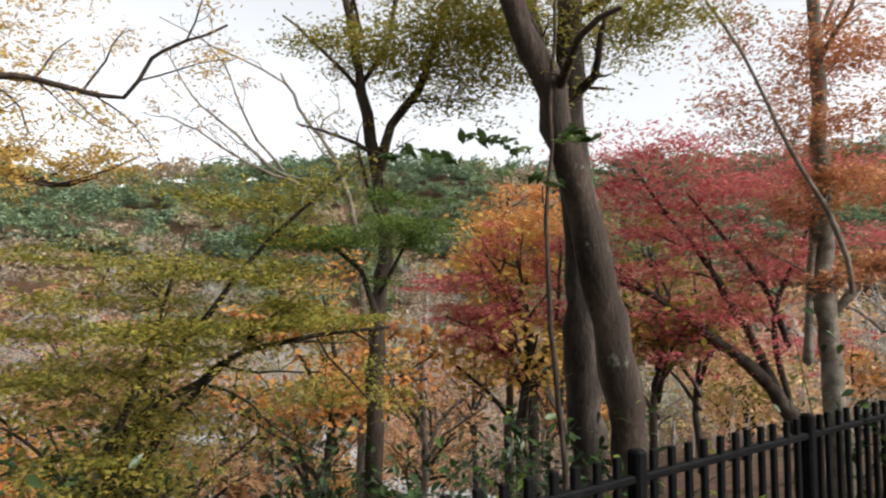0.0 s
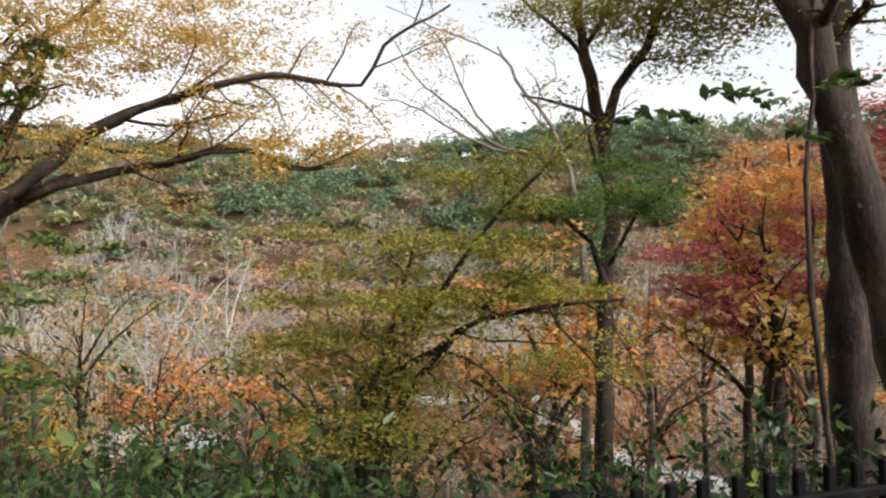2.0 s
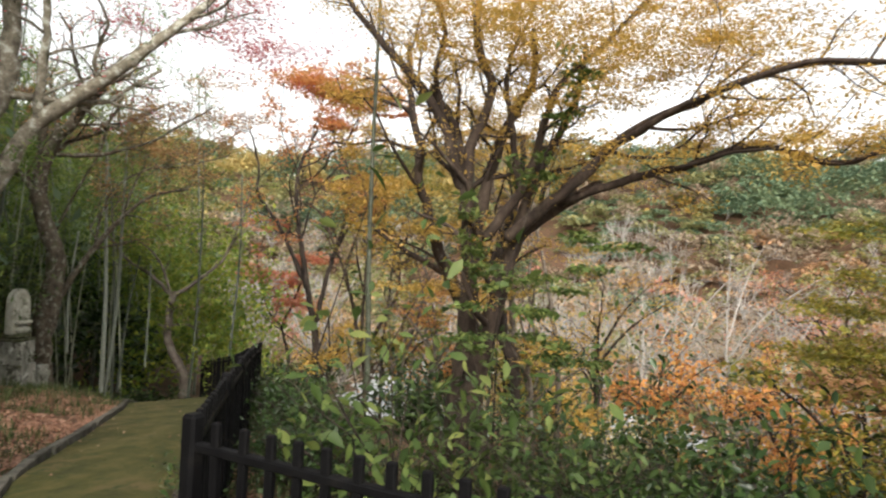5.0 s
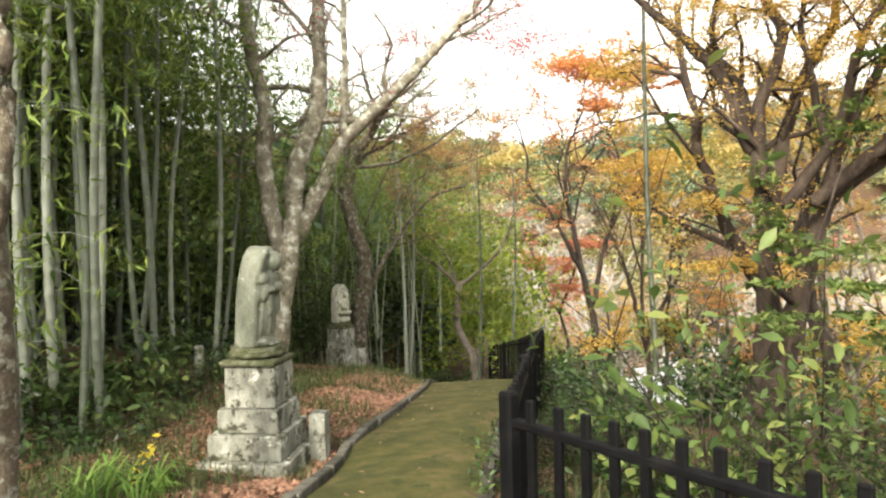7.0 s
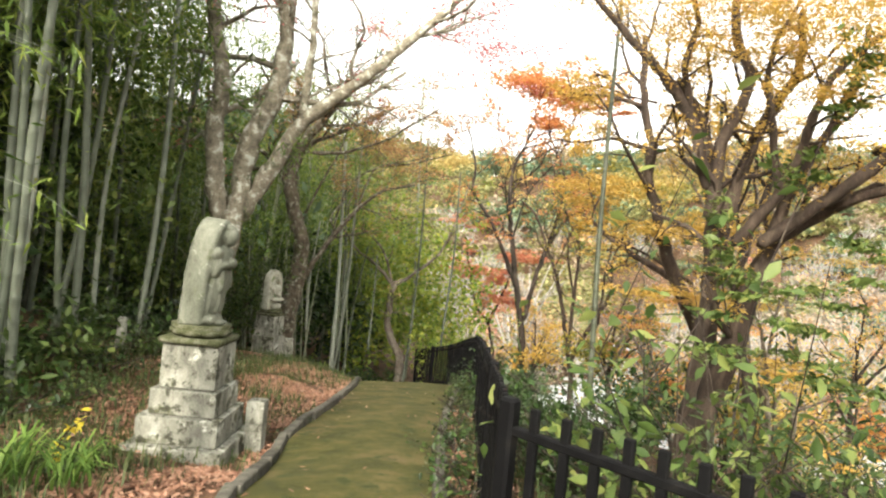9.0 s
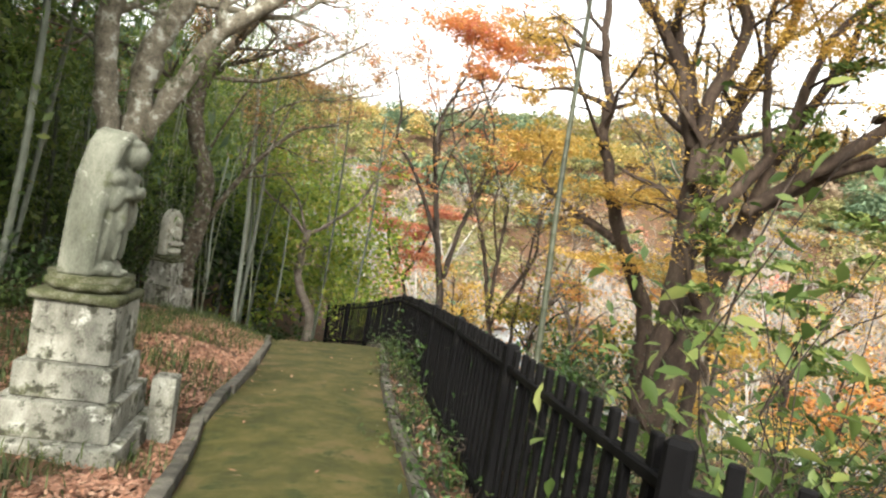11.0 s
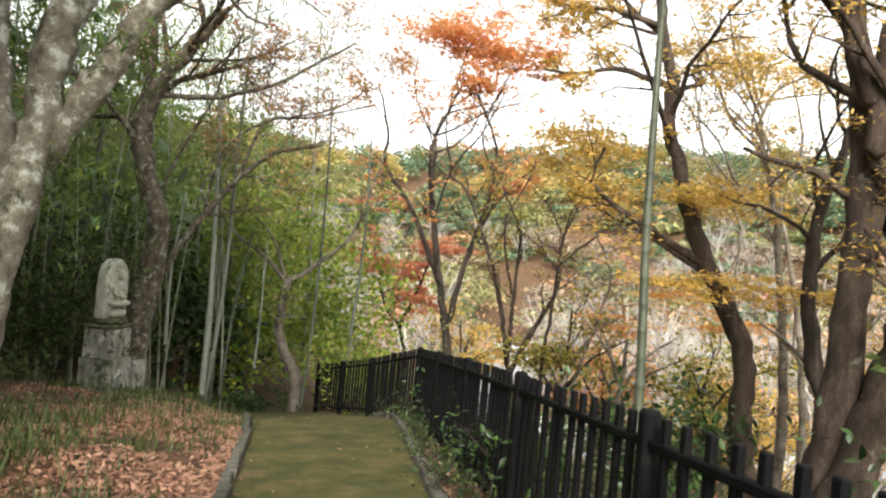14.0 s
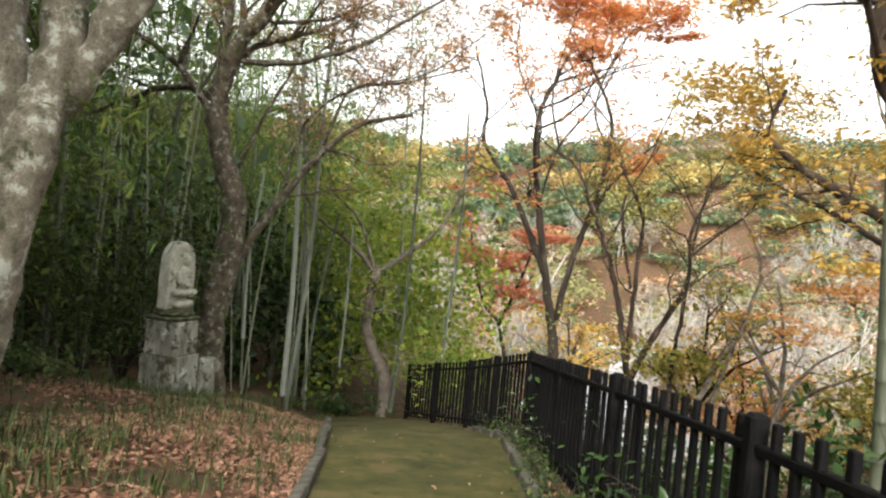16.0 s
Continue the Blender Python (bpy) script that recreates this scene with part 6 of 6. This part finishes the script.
def build_far():
    # pale strip winding over the valley floor in place of sky-reflecting water
    V, F = [], []
    pale_line = smooth_line([(4.0, 30.0, 0), (-6.0, 44.0, 0), (-13.0, 55.0, 0), (-30.0, 36.0, 0), (-42.5, 20.6, 0), (-56.0, 28.6, 0), (-74.0, 39.2, 0)], 2.0)
    for i in range(len(pale_line)):
        t = pale_line[min(i + 1, len(pale_line) - 1)] - pale_line[max(i - 1, 0)]
        n = np.array([-t[1], t[0], 0]) / (np.hypot(t[0], t[1]) + 1e-9)
        half = 4.2 if i > len(pale_line) * 0.45 else 1.7
        for k in range(5):
            q = pale_line[i] + n * half * (k / 2 - 1)
            V.append((q[0], q[1], float(land(q[0], q[1])) + 0.12 - 0.06 * abs(k - 2)))
        if i:
            for k in range(4):
                F.append(((i - 1) * 5 + k, i * 5 + k, i * 5 + k + 1, (i - 1) * 5 + k + 1))
    w = new("road", mesh_of("road", V, [F], M_PALESTRIP, True))
    tagged(w, "pale bluish strip on the valley floor, standing in for bright water", "road", kind="structure")
    # These woods carry their distance haze in the leaf colour.
    kinds = {"green": M_HAZEGREEN, "olive": F_OLIVE, "yellow": F_YELLOW, "orange": F_ORANGE, "red": F_RED, "rust": F_RUST, "twig": M_TWIGS}
    groups = {k: Soup() for k in kinds}

    def far_tree(x, y, kind, h, r, n, size):
        z = float(land(x, y))
        k = int(rng.integers(7, 13))
        hubs = rng.normal(0, 1, (k, 3))
        hubs /= np.linalg.norm(hubs, axis=1)[:, None] + 1e-9
        hubs *= (0.35 + 0.6 * rng.random((k, 1))) * np.array([r, r, h * 0.4])
        P = hubs[rng.integers(0, k, n)] + rng.normal(0, 1, (n, 3)) * np.array([r * 0.3, r * 0.3, h * 0.07])
        P += np.array([x, y, z + h * 0.58])
        leaves(groups[kind], P, size, "diamond", tilt=35)
        w = 0.02 + 0.0006 * math.hypot(x, y)
        lean = rng.normal(0, 0.12, 2) * h
        V = [(x - w, y, z - 0.3), (x + w, y, z - 0.3), (x + lean[0] + w * 0.5, y + lean[1], z + h * 0.6), (x + lean[0] - w * 0.5, y + lean[1], z + h * 0.6)]
        groups["twig"].add(V, [(0, 1, 2, 3)])

    # small bare crowns of branching twigs, joined into one wood
    bare_kinds = []
    for level in (1, 1, 0, 0):
        w, spare = Soup(), []
        for j in range(4):
            a = j * 1.57 + rng.uniform(-0.4, 0.4)
            line = smooth_line([(0, 0, 0), (0.02 * math.cos(a), 0.02 * math.sin(a), 0.3), (0.16 * math.cos(a), 0.16 * math.sin(a), 0.62), (0.3 * math.cos(a), 0.3 * math.sin(a), 0.92)], 0.3)
            add_tube(w, line, np.linspace(0.014, 0.004, len(line)), 3)
            branch_out(w, spare, line, 0.007, level, 0.8, 0.25, 5 if level == 1 else 13, 0.42, 0.3)
        bare_kinds.append((np.concatenate(w.v), {n: np.concatenate(f) for n, f in w.f.items()}))

    def far_bare(x, y, h, near):
        V, F = bare_kinds[int(rng.integers(0, 2)) + (0 if near else 2)]
        a = rng.uniform(0, 6.28)
        turned = np.stack([V[:, 0] * math.cos(a) - V[:, 1] * math.sin(a), V[:, 0] * math.sin(a) + V[:, 1] * math.cos(a), V[:, 2]], 1)
        g = groups["twig"]
        n0 = g.n
        g.v.append(turned * h + np.array([x, y, float(land(x, y)) - 0.2]))
        g.n += len(V)
        for n, f in F.items():
            g.f.setdefault(n, []).append(f + n0)

    def far_crown(x, y, kind, h, r):
        """An uneven crown of many small leaf clumps gathered round a few boughs, for the far hills."""
        z = float(land(x, y))
        P = []
        for j in range(4):
            c = np.array([x, y, z + h * 0.5]) + rng.normal(0, 1, 3) * np.array([r * 0.42, r * 0.42, h * 0.15])
            d = rng.normal(0, 1, (34, 3))
            d /= np.linalg.norm(d, axis=1)[:, None]
            d[:, 2] = np.abs(d[:, 2]) * 1.1 - 0.25
            P.append(c + d * np.array([r, r, h * 0.42]) * 0.6 * rng.uniform(0.7, 1.1, (34, 1)))
        leaves(groups[kind], np.concatenate(P), 0.42 + 0.0033 * math.hypot(x, y), "diamond", tilt=30)

    # autumn colours stand in drifts
    drift = [(radians(rng.uniform(-42, 100)), rng.uniform(20, 240), rng.random()) for k in range(170)]
    DX = np.array([-r * math.sin(a) for a, r, q in drift])
    DY = np.array([r * math.cos(a) for a, r, q in drift])
    count = 0
    while count < 2300:
        r = rng.uniform(18, 250)
        a = radians(rng.uniform(-42, 100))
        if rng.random() > 0.3 + r / 260:
            continue
        x, y = -r * math.sin(a), r * math.cos(a)
        if y < np.interp(x, FX, FY) + 9 or in_gap(x, y):
            continue
        count += 1
        h = rng.uniform(4.5, 9.0) * (0.7 if r < 40 else 1)
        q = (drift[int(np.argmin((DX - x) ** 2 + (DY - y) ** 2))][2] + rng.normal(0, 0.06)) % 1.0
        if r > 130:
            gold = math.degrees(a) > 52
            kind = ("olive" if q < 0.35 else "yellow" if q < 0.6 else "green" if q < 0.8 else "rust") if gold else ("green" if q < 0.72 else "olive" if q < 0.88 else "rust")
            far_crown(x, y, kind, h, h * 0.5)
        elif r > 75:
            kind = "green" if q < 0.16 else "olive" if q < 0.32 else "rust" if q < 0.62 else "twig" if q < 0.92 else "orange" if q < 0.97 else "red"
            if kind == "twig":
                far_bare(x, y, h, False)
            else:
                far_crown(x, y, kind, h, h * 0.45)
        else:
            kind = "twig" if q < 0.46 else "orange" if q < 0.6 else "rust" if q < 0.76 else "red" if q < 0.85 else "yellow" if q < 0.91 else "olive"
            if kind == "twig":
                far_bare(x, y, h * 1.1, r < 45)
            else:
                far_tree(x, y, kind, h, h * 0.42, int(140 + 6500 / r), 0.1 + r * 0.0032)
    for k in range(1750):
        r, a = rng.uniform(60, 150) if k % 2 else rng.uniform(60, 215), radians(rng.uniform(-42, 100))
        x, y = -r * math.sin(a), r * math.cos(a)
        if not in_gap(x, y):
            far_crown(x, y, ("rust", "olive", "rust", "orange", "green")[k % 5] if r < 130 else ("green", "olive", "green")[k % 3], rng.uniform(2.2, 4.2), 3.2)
    # the grove and woods that close the view down the path
    for k in range(380):
        x, y = rng.uniform(-60, -20), rng.uniform(-30, 4)
        if (x > -34 and y > -9) or (x > -24 and y > -14):
            if rng.random() < 0.8:
                continue
        if x > -27 and y > -0.5:
            continue
        far_tree(x, y, "green", rng.uniform(6, 11), 3.0, 110, 0.5)
    # Trees behind the camera, mostly out of view, added to shade the grove.
    for k in range(230):
        x, y = rng.uniform(-24, 9), rng.uniform(-30, -9.5)
        far_tree(x, y, "green", rng.uniform(6, 11), 3.0, 90, 0.58)
    # The two near-black leaf boxes paint the shade within and beneath the bamboo.
    for x0, x1, y0, y1, n, mat, size, words in ((-22, -9, -12, -5.2, 17000, L_DARKSHADED, 0.28, "dense foliage inside the bamboo grove, darkened in colour for shade"), (-40, -24, -10, 2.0, 15000, L_DARKSHADED, 0.28, "near-black leaves standing in for ground shade beneath the bamboo"), (-38, -23, -10, 1.8, 15000, L_BAMBOO, 0.2, "feathery green bamboo foliage beyond the path's turn"), (-34, -23.5, 1.0, 6.0, 12000, L_LIGHTGREEN, 0.2, "light green bamboo foliage beyond the path's turn"), (-14.5, -8.5, -8.0, -4.0, 7000, L_FRESH, 0.16, "hanging sprays of fresh bamboo leaves among the culms"), (-19.5, -12, -7.5, -3.2, 6000, L_MIDGREEN, 0.15, "mid-green evergreen leaves behind the statues")):
        grove = Soup()
        m = n // 60
        hub = rng.integers(0, m, n)
        cx, cy, cz = rng.uniform(x0, x1, m), rng.uniform(y0, y1, m), rng.uniform(0.3, 8.5, m)
        if mat == L_LIGHTGREEN:
            cz *= 0.75
        elif mat == L_BAMBOO:
            cz = 3.4 + 0.7 * cz
        elif x0 < -30:
            cz *= 0.55
        P = np.stack([cx[hub], cy[hub], cz[hub] + land(cx[hub], cy[hub])], 1) + rng.normal(0, 0.5, (n, 3))
        if mat == L_FRESH:
            P[:, 2] += 1.4
            P = P[rng.random(n) < 0.8]
            for c in ((-13.50, -3.79, 2.79), (-13.36, -4.30, 5.55), (-13.20, -4.80, 3.20), (-13.64, -3.25, 5.21), (-12.92, -5.55, 4.42), (-13.79, -2.36, 3.89), (-12.53, -6.42, 3.06), (-13.10, -5.09, 1.53), (-13.61, -3.35, 2.36), (-13.88, -1.67, 1.33), (-12.73, -5.99, 5.10), (-12.29, -6.89, 4.34), (-13.90, -1.44, 2.75), (-13.48, -3.89, 4.25)):
                hang = np.array(c) + rng.normal(0, 0.3, (9, 3))
                P = np.vstack([P, hang[rng.integers(0, 9, 230)] + rng.normal(0, 1, (230, 3)) * np.array([0.22, 0.22, 0.13])])
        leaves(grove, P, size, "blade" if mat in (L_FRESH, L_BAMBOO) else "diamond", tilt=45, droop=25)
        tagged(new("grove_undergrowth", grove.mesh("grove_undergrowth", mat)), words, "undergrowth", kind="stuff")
    for k, words in (("green", "haze-tinted evergreen woods on the valley hills, with added trees shading the grove"), ("olive", "distant olive-green woods in the valley"), ("yellow", "distant yellow autumn trees in the valley"), ("orange", "distant orange maples in the valley"), ("red", "distant coral-red maples in the valley"), ("rust", "distant rust-brown woods in the valley"), ("twig", "distant bare grey woods in the valley")):
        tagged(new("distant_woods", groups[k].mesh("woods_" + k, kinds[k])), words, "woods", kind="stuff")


def build_slope_trees():
    """Smaller trees that fill the slope between the fence and the valley floor."""
    kinds = []
    for name, mat, lab, leaf, per, keep in (
        ("slope_maple", L_ORANGE, "small maple with orange leaves on the slope", 0.13, 4, 0.9),
        ("slope_maple", L_YELLOW, "small maple with yellow leaves on the slope", 0.13, 4, 0.9),
        ("slope_maple", L_RUST, "small maple with rust-brown leaves on the slope", 0.13, 4, 0.8),
        ("slope_maple", L_OLIVE, "small maple with olive leaves on the slope", 0.13, 4, 0.9),
        ("bare_tree", L_RUST, "leafless grey tree on the slope", 0.09, 1, 0.15),
        ("bare_tree", L_OLIVE, "leafless grey tree with last olive leaves", 0.09, 1, 0.35),
    ):
        limbs = [([(0, 0, -0.3), (0.1, 0.05, 1.0), (-0.1, 0.1, 2.2), (0.1, 0.0, 3.6)], 0.08, 0.02)]
        for j in range(5):
            a = j * 1.3 + rng.uniform(-0.3, 0.3)
            limbs.append(([(0, 0.05, 0.9 + 0.25 * j), (0.6 * math.cos(a), 0.6 * math.sin(a), 1.6 + 0.3 * j), (1.5 * math.cos(a), 1.5 * math.sin(a), 2.2 + 0.3 * j)], 0.045, 0.012))
        kinds.append(tree(name, limbs, M_GREYBARK if name == "bare_tree" else M_DARKBARK, lab, mat, leaf=leaf, shape="diamond", per_tip=per, count=5, level=1, length=0.4, keep=keep, tipflat=0.3, jitter=0.2, group="trees on the slope"))
    grown = []
    for mat, bark, lab, per, keep in ((L_CORAL, M_DARKBARK, "tall maple with coral-red leaves in the valley", 2, 0.42), (L_ORANGE, M_DARKBARK, "tall maple with orange leaves in the valley", 2, 0.42), (L_AMBER, M_DARKBARK, "maple with golden amber leaves below the fence", 2, 0.5), (L_RUST, M_TWIGS, "tall bare tree of pale grey twigs in the valley", 1, 0.04)):
        limbs = [([(0, 0, -0.5), (0.2, 0.1, 3.0), (-0.2, 0.2, 6.0), (0.1, 0.0, 9.5)], 0.17, 0.03)]
        for j in range(6):
            a = j * 1.12 + rng.uniform(-0.3, 0.3)
            limbs.append(([(0, 0.05, 3.4 + 0.6 * j), (1.4 * math.cos(a), 1.4 * math.sin(a), 4.9 + 0.7 * j), (3.3 * math.cos(a), 3.3 * math.sin(a), 6.2 + 0.75 * j)], 0.08, 0.02))
        if per == 1:
            limbs = [(p, a0 * 0.5, a1 * 0.5) for p, a0, a1 in limbs]
        grown.append(tree("valley_tree" if per == 1 else "valley_maple", limbs, bark, lab, mat, leaf=0.12, shape="small_maple", per_tip=per, count=6 if per == 1 else 5, level=2, length=0.42, keep=keep, tipflat=0.25, jitter=0.3, rooted=False, group="trees in the valley"))
    used = set()
    for az, r, k, s in ((37.3, 25, 3, 1.0), (41, 28, 3, 1.0), (33, 29, 3, 0.95), (22, 26, 3, 0.85), (14, 31, 3, 0.85), (2, 28, 3, 0.8), (-12, 26, 3, 0.8), (55, 30, 3, 0.9), (62, 27, 3, 0.75), (47, 24, 3, 0.8), (29.2, 31, 0, 1.0), (26, 34, 0, 0.95), (26, 24, 1, 0.68), (34, 31, 0, 0.7), (53, 25, 1, 0.7), (-9, 15, 1, 0.45), (-16, 14, 0, 0.5), (3, 16, 1, 0.42), (10, 14, 1, 0.36), (48.0, 14.2, 2, 0.42), (43, 16.5, 2, 0.45), (-3, 19, 0, 0.55), (59.8, 18.5, 2, 0.36), (56, 19.6, 2, 0.38), (52, 18.2, 2, 0.36)):
        x, y = -r * math.sin(radians(az)), r * math.cos(radians(az))
        m = Matrix.Translation((x, y, float(land(x, y)))) @ Matrix.Rotation(rng.uniform(0, 6.28), 4, "Z") @ Matrix.Scale(s, 4)
        if k in used:
            copy_thing(grown[k], m)
        else:
            grown[k].matrix_basis = m
            used.add(k)
    spots, tries = [(-1.6, 9.2), (1.2, 9.6), (-3.6, 8.4), (3.4, 10.4), (-0.4, 12.0), (2.4, 13.0), (-5.6, 10.0), (5.0, 12.6)], 0
    while len(spots) < 56 and tries < 4000:
        tries += 1
        r, a = rng.uniform(13, 36), radians(rng.uniform(-40, 86))
        x, y = -r * math.sin(a), r * math.cos(a)
        if y < np.interp(x, FX, FY) + 4.5 or in_gap(x, y) or any((x - p) ** 2 + (y - q) ** 2 < 3.2 for p, q in spots):
            continue
        spots.append((x, y))
    for k, (x, y) in enumerate(spots):
        s = rng.uniform(0.8, 1.35)
        m = Matrix.Translation((x, y, float(land(x, y)))) @ Matrix.Rotation(rng.uniform(0, 6.28), 4, "Z")
        src = kinds[(2, 0, 4, 2, 1, 0, 3, 2)[k]] if 6 <= k < 8 else kinds[k % 6]
        if k < 6:
            src.matrix_basis = m
        else:
            copy_thing(src, m)


build_ground()
build_path()
build_trees()
build_shrine()
build_bamboo()
build_slope_trees()
build_shrubs()
build_weeds()
build_far()
build_sprig()
build_clumps()
build_ground_cover()
build_fence()
build_kerbs()
